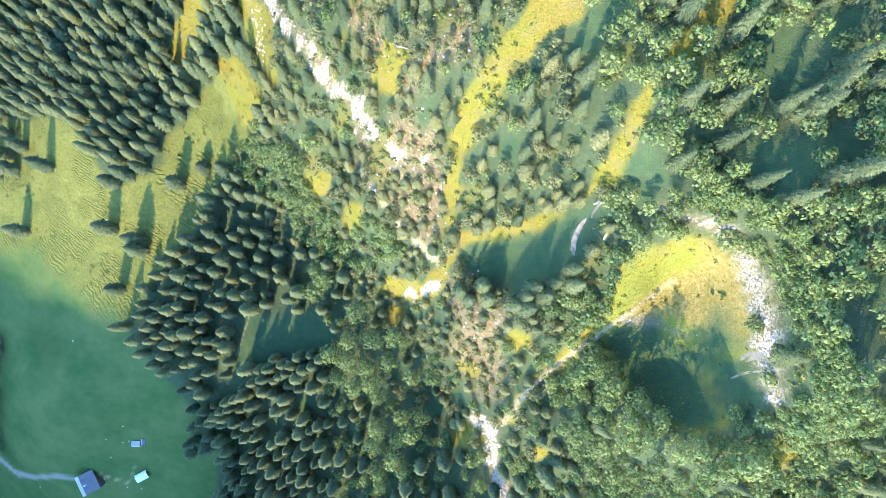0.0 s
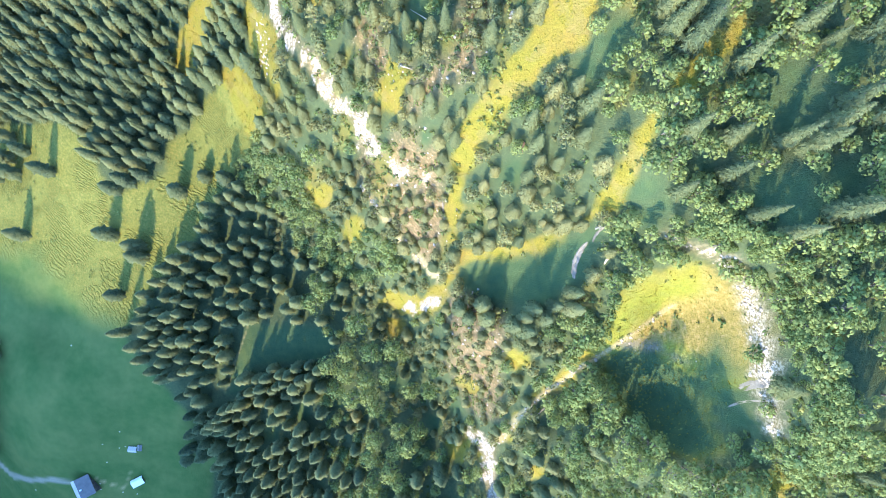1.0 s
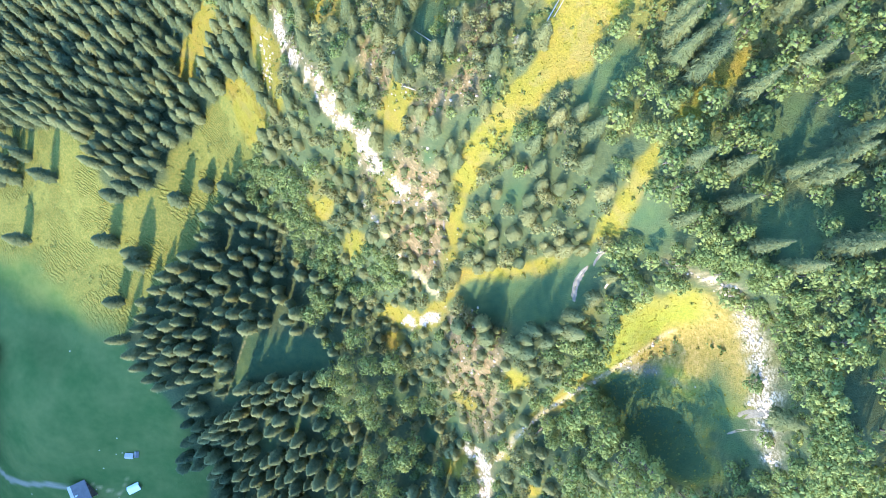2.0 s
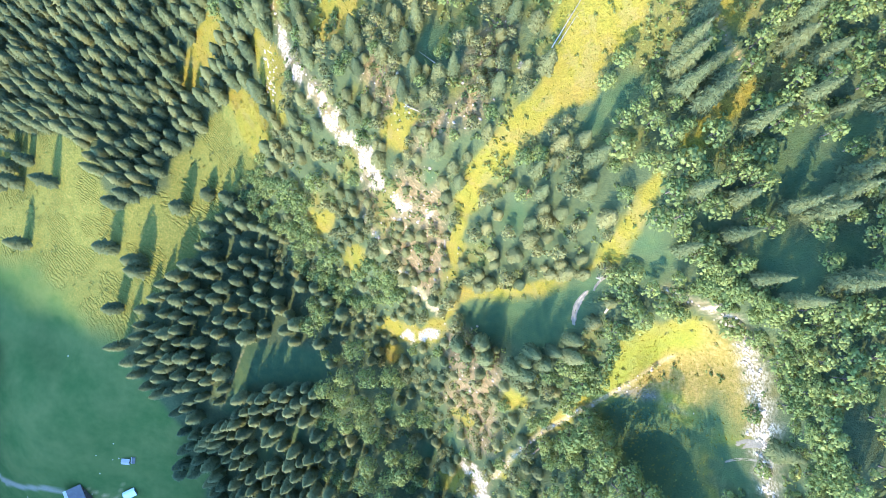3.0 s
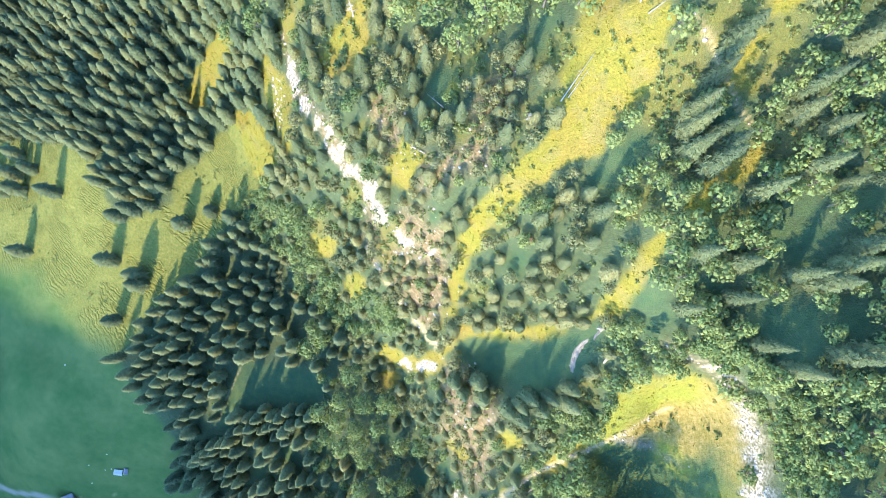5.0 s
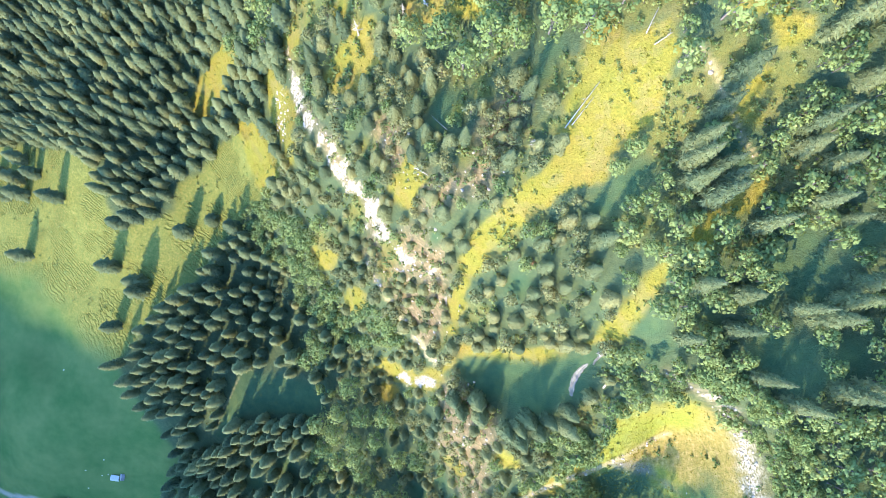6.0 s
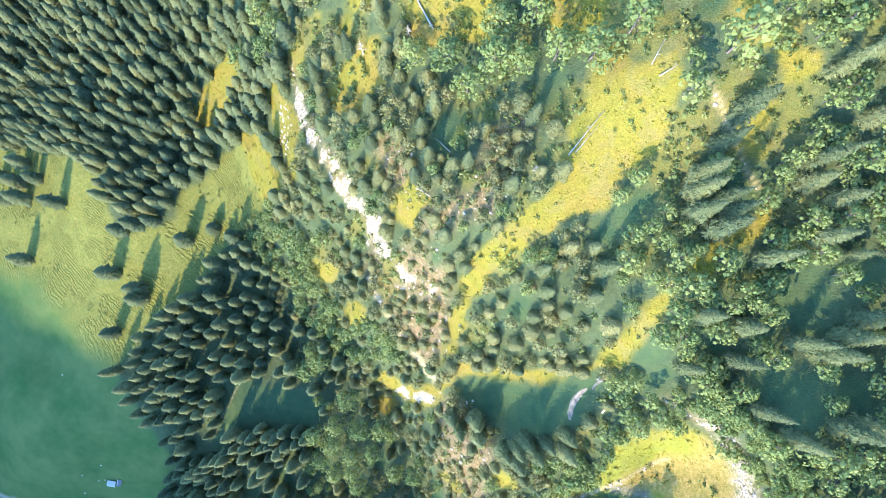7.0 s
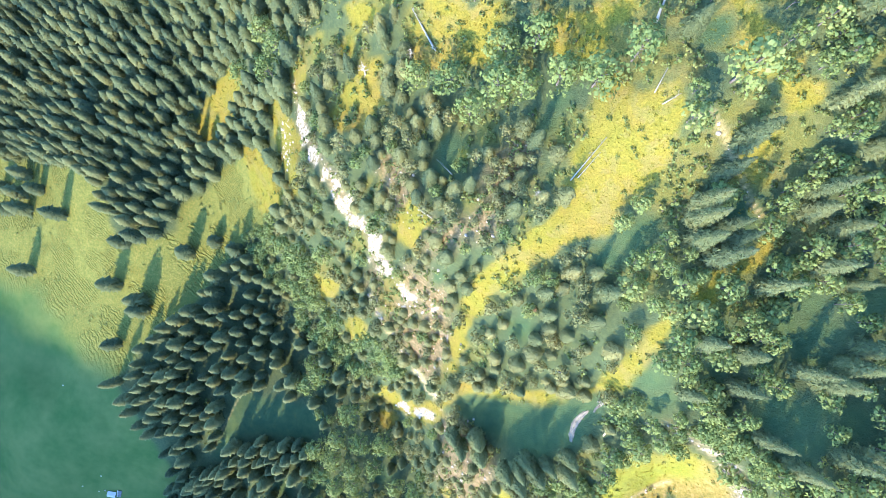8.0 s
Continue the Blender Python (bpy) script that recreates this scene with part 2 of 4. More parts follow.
def inside(x, y, ring):
    """Metres inside the outline (minus: outside), near its edge."""
    hit = np.zeros(np.shape(x), bool)
    best = np.full(np.shape(x), 1e9)
    for (x0, y0), (x1, y1) in zip(ring, ring[1:] + ring[:1]):
        cross = (y0 > y) != (y1 > y)
        hit ^= cross & (x < (x1 - x0) * (y - y0) / ((y1 - y0) or 1e-9) + x0)
        s = np.clip(((x - x0) * (x1 - x0) + (y - y0) * (y1 - y0)) / ((x1 - x0) ** 2 + (y1 - y0) ** 2), 0, 1)
        best = np.minimum(best, np.hypot(x - x0 - s * (x1 - x0), y - y0 - s * (y1 - y0)))
    return np.where(hit, best, -best)


def along(x, y, stroke):
    """Metres inside a stroke of changing width (minus: outside)."""
    best = np.full(np.shape(x), -1e9)
    for (x0, y0, w0), (x1, y1, w1) in zip(stroke, stroke[1:]):
        s = np.clip(((x - x0) * (x1 - x0) + (y - y0) * (y1 - y0)) / ((x1 - x0) ** 2 + (y1 - y0) ** 2 + 1e-9), 0, 1)
        best = np.maximum(best, (w0 + s * (w1 - w0)) / 2 - np.hypot(x - x0 - s * (x1 - x0), y - y0 - s * (y1 - y0)))
    return best


def soft(d, width):
    return np.clip(d / width + 0.5, 0, 1)


def cover(x, y):
    """What covers the ground: weights from 0 to 1 for each kind."""
    x, y = np.asarray(x, float), np.asarray(y, float)
    wob = 3.2 * (rough(x, y, 7, 21) - 0.5)
    small = 1.8 * (rough(x, y, 3, 31) - 0.5)
    spots = np.maximum.reduce([p[2] / 2 - np.hypot(x - p[0], y - p[1]) for p in GRASS_PATCHES + UPPER_PATCHES]) + 9 * (rough(x, y, 6, 12) - 0.53)
    grass = np.maximum.reduce([along(x, y, s) for s in GRASS_STROKES + GLADE_STROKES] + [spots, inside(x, y, BASIN)]) + 1.7 * wob + 1.6 * small
    meadow = inside(x, y, MEADOW) + np.where(x > -120, 4.0, 1.0) * wob
    pasture = inside(x, y, PASTURE) + 3 * wob
    west = np.where(x < 50, 1.0, 0.3)
    stones = np.maximum.reduce([along(x, y, s) for s in SCREES]) - 0.4 * west + west * (wob * 1.1 + 3.4 * small) + np.where(x < 20, 6.0, 0.8) * np.minimum(rough(x, y, 7, 55) - 0.5, 0.05) + np.where(x < 20, 15.0, 1.0) * np.minimum(rough(x, y, 2.6, 66) - 0.5, 0.06)
    trail = np.maximum.reduce([along(x, y, s) for s in BARE_TRAILS]) + np.where((x < 2) & (x > -60), 2.4 * small - 0.3 + 5 * np.minimum(rough(x, y, 3.4, 35) - 0.5, 0.06), 0.5 * small) - np.where(x < -60, 0.35, 0.0)
    road = along(x, y, ROAD)
    scrub = np.maximum(np.maximum.reduce([along(x, y, s) for s in SCRUB]) + 2 * wob, np.where((x > -75) & (y > 15 - 0.3 * x), 30 * (rough(x, y, 11, 77) - 0.665), -9))
    worn = np.maximum.reduce([along(x, y, s) for s in WORN]) + 3 * wob
    fringe = np.maximum.reduce([along(x, y, s) for s in SCREES[:3]]) + np.where(x < 50, 0.3, -0.4) + np.where(x < 50, 1.6, 0.5) * wob
    brown = np.maximum.reduce([along(x, y, s) for s in BROWN_SLOPES]) + 2 * wob
    gravel = along(x, y, GRAVEL) + 2 * wob
    shaded_glade = np.maximum.reduce([along(x, y, s) for s in FOREST_GRASS] + [inside(x, y, HOLLOW), inside(x, y, BASIN_SHADE), inside(x, y, CLEARING)] + [r - np.hypot(x - px, y - py) for px, py, r in SHADY]) + wob
    return {"grass": soft(grass, 1.6), "meadow": soft(meadow, 3.0), "pasture": soft(pasture, 14.0), "stones": soft(stones, 0.7),
            "trail": soft(trail, 0.8), "road": soft(road, 0.9), "brown": np.maximum(soft(brown, 6.0), 0.8 * soft(fringe, 3.0)), "scrub": soft(scrub, 4.0), "worn": 0.75 * soft(worn, 5.0), "fringe": soft(fringe, 2.0), "lush": soft(inside(x, y, BASIN) + 3 * wob, 8.0), "shaded_glade": soft(shaded_glade, 4.0), "gravel": soft(gravel, 2.5)}


# ---------------------------------------------------------------- materials
def material(name):
    m = bpy.data.materials.new(name)
    m.use_nodes = True
    return m, m.node_tree, m.node_tree.nodes["Principled BSDF"]


def node(tree, kind, **inputs):
    n = tree.nodes.new(kind)
    for key, value in inputs.items():
        n.inputs[key.replace("_", " ")].default_value = value
    return n


def noise_tex(tree, scale, detail=4.0, roughness=0.6):
    n = node(tree, "ShaderNodeTexNoise", Scale=scale, Detail=detail, Roughness=roughness)
    g = tree.nodes.new("ShaderNodeNewGeometry")
    tree.links.new(g.outputs["Position"], n.inputs["Vector"])
    return n.outputs["Fac"]


def ramp(tree, fac, stops):
    r = tree.nodes.new("ShaderNodeValToRGB")
    while len(r.color_ramp.elements) < len(stops):
        r.color_ramp.elements.new(0.5)
    for el, (p, c) in zip(r.color_ramp.elements, stops):
        el.position, el.color = p, (*c, 1)
    tree.links.new(fac, r.inputs[0])
    return r.outputs[0]


def mixed(tree, fac, a, b, how="MIX"):
    m = tree.nodes.new("ShaderNodeMix")
    m.data_type, m.blend_type = "RGBA", how
    for socket, value in ((m.inputs[0], fac), (m.inputs[6], a), (m.inputs[7], b)):
        if isinstance(value, (int, float)):
            socket.default_value = value
        elif isinstance(value, tuple):
            socket.default_value = (*value, 1)
        else:
            tree.links.new(value, socket)
    return m.outputs[2]


def calc(tree, op, a, b=0.0):
    m = tree.nodes.new("ShaderNodeMath")
    m.operation = op
    for socket, value in zip(m.inputs, (a, b)):
        if isinstance(value, (int, float)):
            socket.default_value = value
        else:
            tree.links.new(value, socket)
    return m.outputs[0]


def attribute(tree, name):
    n = tree.nodes.new("ShaderNodeAttribute")
    n.attribute_name = name
    return n.outputs["Fac"]


def bumped(tree, bsdf, height, strength, distance):
    b = node(tree, "ShaderNodeBump", Strength=strength, Distance=distance)
    tree.links.new(height, b.inputs["Height"])
    tree.links.new(b.outputs[0], bsdf.inputs["Normal"])


def plain(name, dark, light, scale, roughness=0.8, bump=0.3, distance=0.1, metallic=0.0):
    m, t, b = material(name)
    f = noise_tex(t, scale)
    fine = noise_tex(t, scale * 7)
    c = ramp(t, f, [(0.3, dark), (0.7, light)])
    c = mixed(t, 0.35, c, ramp(t, fine, [(0.3, dark), (0.7, light)]))
    t.links.new(c, b.inputs["Base Color"])
    b.inputs["Roughness"].default_value, b.inputs["Metallic"].default_value = roughness, metallic
    bumped(t, b, fine, bump, distance)
    return m


def foliage(name, dark, mid, light, gleam=0.25):
    m, t, b = material(name)
    info = t.nodes.new("ShaderNodeObjectInfo")
    geo = t.nodes.new("ShaderNodeNewGeometry")
    tone = calc(t, "FRACT", calc(t, "ADD", attribute(t, "tone"), info.outputs["Random"]))
    leaf = calc(t, "MULTIPLY", geo.outputs["Random Per Island"], 0.26)
    f = calc(t, "ADD", calc(t, "MULTIPLY", tone, 0.45), leaf)
    f = calc(t, "ADD", f, calc(t, "MULTIPLY", noise_tex(t, 0.9, 3), 0.3))
    c = ramp(t, f, [(0.15, dark), (0.5, mid), (0.9, light)])
    t.links.new(c, b.inputs["Base Color"])
    b.inputs["Roughness"].default_value = 0.65
    b.inputs["Specular IOR Level"].default_value = gleam
    thin = t.nodes.new("ShaderNodeBsdfTranslucent")
    t.links.new(c, thin.inputs["Color"])
    mix = t.nodes.new("ShaderNodeMixShader")
    mix.inputs[0].default_value = 0.36
    t.links.new(b.outputs[0], mix.inputs[1])
    t.links.new(thin.outputs[0], mix.inputs[2])
    t.links.new(mix.outputs[0], t.nodes["Material Output"].inputs["Surface"])
    return m


SPRUCE = foliage("spruce_needles", (0.066, 0.087, 0.041), (0.138, 0.156, 0.058), (0.235, 0.232, 0.082), 0.08)
PINE = foliage("pine_needles", (0.105, 0.118, 0.045), (0.195, 0.19, 0.065), (0.30, 0.265, 0.09), 0.08)
LEAVES = foliage("green_leaves", (0.095, 0.135, 0.04), (0.185, 0.22, 0.058), (0.27, 0.285, 0.078), 0.12)
SHRUB = foliage("shrub_leaves", (0.09, 0.13, 0.035), (0.18, 0.21, 0.055), (0.34, 0.31, 0.08), 0.1)
TUFT = foliage("grass_tufts", (0.13, 0.145, 0.018), (0.26, 0.225, 0.025), (0.36, 0.27, 0.045), 0.1)
BARK = plain("grey_brown_bark", (0.06, 0.045, 0.035), (0.16, 0.13, 0.10), 2.0)
DEADWOOD = plain("bleached_deadwood", (0.22, 0.185, 0.13), (0.48, 0.42, 0.31), 1.5)
RUSTY = plain("dry_red_needles", (0.20, 0.07, 0.03), (0.36, 0.16, 0.08), 1.5)
STONE = plain("pale_limestone", (0.30, 0.235, 0.15), (0.50, 0.41, 0.285), 0.8, bump=0.5)
GREYROCK = plain("grey_rock_face", (0.10, 0.082, 0.05), (0.27, 0.215, 0.14), 0.6, bump=0.7, distance=0.3)
ROOF = plain("dark_roof_tin", (0.10, 0.085, 0.065), (0.18, 0.155, 0.12), 0.5, 0.5)
PALEROOF = plain("pale_metal_roof", (0.34, 0.29, 0.22), (0.52, 0.45, 0.35), 0.5, 0.5)
WHITEROOF = plain("white_painted_roof", (0.74, 0.68, 0.58), (0.88, 0.83, 0.73), 0.6, 0.6)
TIMBER = plain("dark_timber_wall", (0.06, 0.045, 0.035), (0.14, 0.10, 0.075), 1.2)
PLASTER = plain("white_plaster_wall", (0.60, 0.59, 0.56), (0.76, 0.75, 0.72), 0.8)

GROUND, gt, gb = material("mountain_ground")
fine, coarse, wide = noise_tex(gt, 1.8, 6, 0.7), noise_tex(gt, 0.25, 5), noise_tex(gt, 0.045, 3)
spots = noise_tex(gt, 0.8, 5, 0.7)
c = ramp(gt, spots, [(0.3, (0.045, 0.06, 0.026)), (0.58, (0.072, 0.088, 0.034)), (0.78, (0.115, 0.12, 0.046))])                 # forest floor
c = mixed(gt, attribute(gt, "brown"), c, ramp(gt, spots, [(0.3, (0.08, 0.078, 0.03)), (0.5, (0.155, 0.11, 0.045)), (0.68, (0.30, 0.205, 0.10))]))
valley = ramp(gt, wide, [(0.35, (0.056, 0.10, 0.021)), (0.65, (0.116, 0.138, 0.035))])
valley = mixed(gt, 0.3, valley, ramp(gt, coarse, [(0.3, (0.06, 0.095, 0.022)), (0.7, (0.128, 0.146, 0.04))]))
grazed = ramp(gt, spots, [(0.3, (0.085, 0.10, 0.02)), (0.55, (0.15, 0.145, 0.028)), (0.75, (0.24, 0.19, 0.05))])
c = mixed(gt, attribute(gt, "meadow"), c, mixed(gt, attribute(gt, "pasture"), valley, grazed))
yellow = ramp(gt, wide, [(0.35, (0.135, 0.148, 0.011)), (0.52, (0.205, 0.165, 0.016)), (0.66, (0.24, 0.145, 0.032))])
yellow = mixed(gt, 0.45, yellow, ramp(gt, coarse, [(0.3, (0.115, 0.14, 0.012)), (0.52, (0.205, 0.175, 0.018)), (0.75, (0.27, 0.175, 0.042))]))
yellow = mixed(gt, 0.5, yellow, ramp(gt, fine, [(0.36, (0.055, 0.06, 0.012)), (0.66, (0.285, 0.21, 0.03))]))
yellow = mixed(gt, calc(gt, "MULTIPLY", calc(gt, "GREATER_THAN", noise_tex(gt, 0.13, 6, 0.65), 0.54), 0.4), yellow, ramp(gt, spots, [(0.35, (0.12, 0.12, 0.03)), (0.65, (0.24, 0.17, 0.06))]))
yellow = mixed(gt, calc(gt, "MULTIPLY", attribute(gt, "lush"), 0.42), yellow, ramp(gt, spots, [(0.35, (0.11, 0.16, 0.018)), (0.65, (0.21, 0.25, 0.025))]))
yellow = mixed(gt, attribute(gt, "worn"), yellow, ramp(gt, spots, [(0.3, (0.12, 0.10, 0.022)), (0.52, (0.27, 0.18, 0.045)), (0.72, (0.40, 0.255, 0.11))]))
c = mixed(gt, calc(gt, "MULTIPLY", attribute(gt, "scrub"), 0.5), c, yellow)
c = mixed(gt, attribute(gt, "grass"), c, yellow)
# shade in the hollows, clearing and lower basin, put into a darker grass colour
c = mixed(gt, attribute(gt, "shaded_glade"), c, ramp(gt, coarse, [(0.3, (0.04, 0.068, 0.028)), (0.7, (0.07, 0.095, 0.032))]))
c = mixed(gt, calc(gt, "MULTIPLY", attribute(gt, "gravel"), 0.75), c, ramp(gt, fine, [(0.35, (0.075, 0.075, 0.05)), (0.65, (0.21, 0.18, 0.135))]))
c = mixed(gt, attribute(gt, "trail"), c, ramp(gt, fine, [(0.3, (0.23, 0.185, 0.065)), (0.7, (0.39, 0.30, 0.14))]))
c = mixed(gt, attribute(gt, "stones"), c, ramp(gt, noise_tex(gt, 1.15, 5, 0.75), [(0.44, (0.14, 0.11, 0.045)), (0.50, (0.32, 0.25, 0.15)), (0.58, (0.55, 0.45, 0.30))]))
c = mixed(gt, attribute(gt, "road"), c, ramp(gt, fine, [(0.3, (0.19, 0.165, 0.10)), (0.7, (0.31, 0.265, 0.17))]))
gt.links.new(c, gb.inputs["Base Color"])
gb.inputs["Roughness"].default_value, gb.inputs["Specular IOR Level"].default_value = 0.9, 0.05
# cattle steps that follow the slope's contour on the grazed pasture
place = gt.nodes.new("ShaderNodeNewGeometry")
split = gt.nodes.new("ShaderNodeSeparateXYZ")
gt.links.new(place.outputs["Position"], split.inputs[0])
steps = calc(gt, "SINE", calc(gt, "ADD", calc(gt, "MULTIPLY", split.outputs[2], 8.0), calc(gt, "MULTIPLY", coarse, 20.0)))
steps = calc(gt, "MULTIPLY", calc(gt, "MULTIPLY", steps, 0.6), calc(gt, "MULTIPLY", attribute(gt, "pasture"), calc(gt, "GREATER_THAN", calc(gt, "ADD", wide, calc(gt, "MULTIPLY", spots, 0.25)), 0.62)))
bumped(gt, gb, calc(gt, "ADD", fine, steps), 0.8, 0.5)


# ---------------------------------------------------------------- building helpers
def tri_mesh(name, V, T, mats, index=None, tone=None):
    me = bpy.data.meshes.new(name)
    V, T = np.asarray(V, np.float32), np.asarray(T, np.int32)
    me.vertices.add(len(V))
    me.vertices.foreach_set("co", V.ravel())
    me.loops.add(T.size)
    me.loops.foreach_set("vertex_index", T.ravel())
    me.polygons.add(len(T))
    me.polygons.foreach_set("loop_start", np.arange(0, T.size, 3, dtype=np.int32))
    me.polygons.foreach_set("loop_total", np.full(len(T), 3, np.int32))
    for m in mats:
        me.materials.append(m)
    if index is not None:
        me.polygons.foreach_set("material_index", np.asarray(index, np.int32))
    if tone is not None:
        me.attributes.new("tone", "FLOAT", "POINT").data.foreach_set("value", np.asarray(tone, np.float32))
    me.update()
    me.validate()
    return me


def part(name, bm, mat, parent, label=""):
    """Links a bmesh as one mesh object under a thing or a part."""
    me = bpy.data.meshes.new(name)
    bm.to_mesh(me)
    bm.free()
    me.materials.append(mat)
    ob = new(name, me)
    ob.parent = parent
    return tagged(ob, label)


def piece(name, mesh, parent, label=""):
    ob = new(name, mesh)
    ob.parent = parent
    return tagged(ob, label)


def joined(bits):
    """Several (V, T) as one."""
    V, T, n = [], [], 0
    for v, t in bits:
        V.append(v)
        T.append(np.asarray(t) + n)
        n += len(v)
    return np.concatenate(V), np.concatenate(T)


def tube(a, b, ra, rb, n=6):
    a, b = np.array(a, float), np.array(b, float)
    d = (b - a) / np.linalg.norm(b - a)
    u = np.cross(d, (0.31, 0.95, 0.05))
    u /= np.linalg.norm(u)
    v = np.cross(d, u)
    k = np.arange(n) * 2 * np.pi / n
    ring = np.cos(k)[:, None] * u + np.sin(k)[:, None] * v
    V = np.concatenate([a + ra * ring, b + rb * ring, [b]])
    T = []
    for i in range(n):
        j = (i + 1) % n
        T += [(i, j, n + j), (i, n + j, n + i), (n + i, n + j, 2 * n)]
    return V, np.array(T)


# ---------------------------------------------------------------- the ground, one sheet to the horizon
def spread(lo, hi, step, far):
    core = list(np.arange(lo, lo / 2.5, 2 * step)) + list(np.arange(lo / 2.5, hi + 0.01, step))
    a, b, s = lo, hi, step
    left, right = [], []
    while a > -far:
        s *= 1.16
        a, b = a - s, b + s
        left.append(a)
        right.append(b)
    return np.array(left[::-1] + core + right)


gx, gy = spread(-300, 135, 1.0, 2600), spread(-150, 180, 1.0, 2600)
GX, GY = np.meshgrid(gx, gy)
GZ = land(GX, GY)
kinds = cover(GX.ravel(), GY.ravel())
GZ = GZ + (kinds["stones"] * 0.5 * (grain(GX.ravel(), GY.ravel(), 1.7, 5) - 0.3)).reshape(GZ.shape)
nx, ny = len(gx), len(gy)
ij = (np.arange(ny - 1)[:, None] * nx + np.arange(nx - 1)[None]).ravel()
T = np.concatenate([np.stack([ij, ij + 1, ij + nx + 1], 1), np.stack([ij, ij + nx + 1, ij + nx], 1)])
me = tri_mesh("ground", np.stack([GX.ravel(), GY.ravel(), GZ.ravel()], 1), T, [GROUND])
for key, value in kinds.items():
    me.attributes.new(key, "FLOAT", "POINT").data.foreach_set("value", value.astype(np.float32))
me.polygons.foreach_set("use_smooth", np.ones(len(T), bool))
ground = tagged(new("ground", me), "steep mountainside with yellow grass, forest floor, pale scree and green meadow", "ground", kind="structure")


# ---------------------------------------------------------------- trees
# a bough: a spine with side twigs that sweep forward
FROND, FROND_FACES = [], []
for f, w in ((0.10, 0.45), (0.26, 0.75), (0.42, 0.9), (0.58, 0.85), (0.74, 0.6)):
    for side in (1, -1):
        n = len(FROND)
        FROND += [(f, 0, 0.15 - f * f), (f + 0.17, 0, 0.12 - (f + 0.17) ** 2), (f + 0.24, side * w, -0.3 - 0.9 * f)]
        FROND_FACES.append((n, n + 1, n + 2) if side > 0 else (n, n + 2, n + 1))
FROND_FACES.append((len(FROND), len(FROND) + 1, len(FROND) + 2))
FROND = np.array(FROND + [(0.72, 0.16, -0.4), (0.72, -0.16, -0.4), (1.03, 0, -1)])
BLADE = np.array([(0, 0, 0.1), (0.55, 0.8, -0.45), (0.6, 0, 0.02), (0.5, -0.8, -0.4), (1, 0, -1)])
BLADE_FACES = ((0, 2, 1), (0, 3, 2), (1, 2, 4), (2, 3, 4))


def spruce(seed, height, radius, whorls=15, full=0.0, fine=True):
    """A tapered trunk and dense, ragged, drooping boughs."""
    r = np.random.RandomState(seed)
    trunk = tube((0, 0, -1.0), (r.uniform(-0.1, 0.1), r.uniform(-0.1, 0.1), height * 0.97), height * 0.011 + 0.06, 0.03)
    V, T = [], []
    bough, faces, breadth = (FROND, FROND_FACES, 0.34) if fine else (BLADE, BLADE_FACES, 0.5)
    start = height * r.uniform(0.05, 0.12)
    gap = (height - start) / whorls
    lean, bulge = r.uniform(0, 6.28), r.uniform(0.05, 0.2)
    for k in range(whorls):
        f = k / (whorls - 1)
        level = start + (height * 0.985 - start) * f ** 0.92
        reach = radius * ((1 - full) * (1 - f) ** 0.72 + full * min(1, 2.2 * (1 - f)) ** 0.7) * r.uniform(0.88, 1.1) + 0.16
        count = int(13 - 6 * f) if fine else int(12 - 4 * f)
        turn = r.uniform(0, 6.28)
        for i in range(count):
            ang = turn + i * 6.283 / count + r.uniform(-0.25, 0.25)
            L = reach * (r.uniform(0.66, 1.12) if fine else r.uniform(0.8, 1.1)) * (1 + bulge * math.cos(ang - lean))
            drop = L * r.uniform(0.25, 0.6)
            c, s = np.cos(ang), np.sin(ang)
            n = len(V) * len(bough)
            pts = bough * (L, min(breadth * L + 0.18, 1.0) * r.uniform(0.8, 1.25), drop) + r.normal(size=bough.shape) * (0.035 * L, 0.04 * L, 0.05 * L)
            z = min(level + r.uniform(-0.6, 0.6) * gap, height * 0.99)
            V.append(np.stack([pts[:, 0] * c - pts[:, 1] * s, pts[:, 0] * s + pts[:, 1] * c, pts[:, 2] + z], 1))
            T += [(n + a, n + b, n + d) for a, b, d in faces]
    return trunk, (np.concatenate(V), np.array(T))


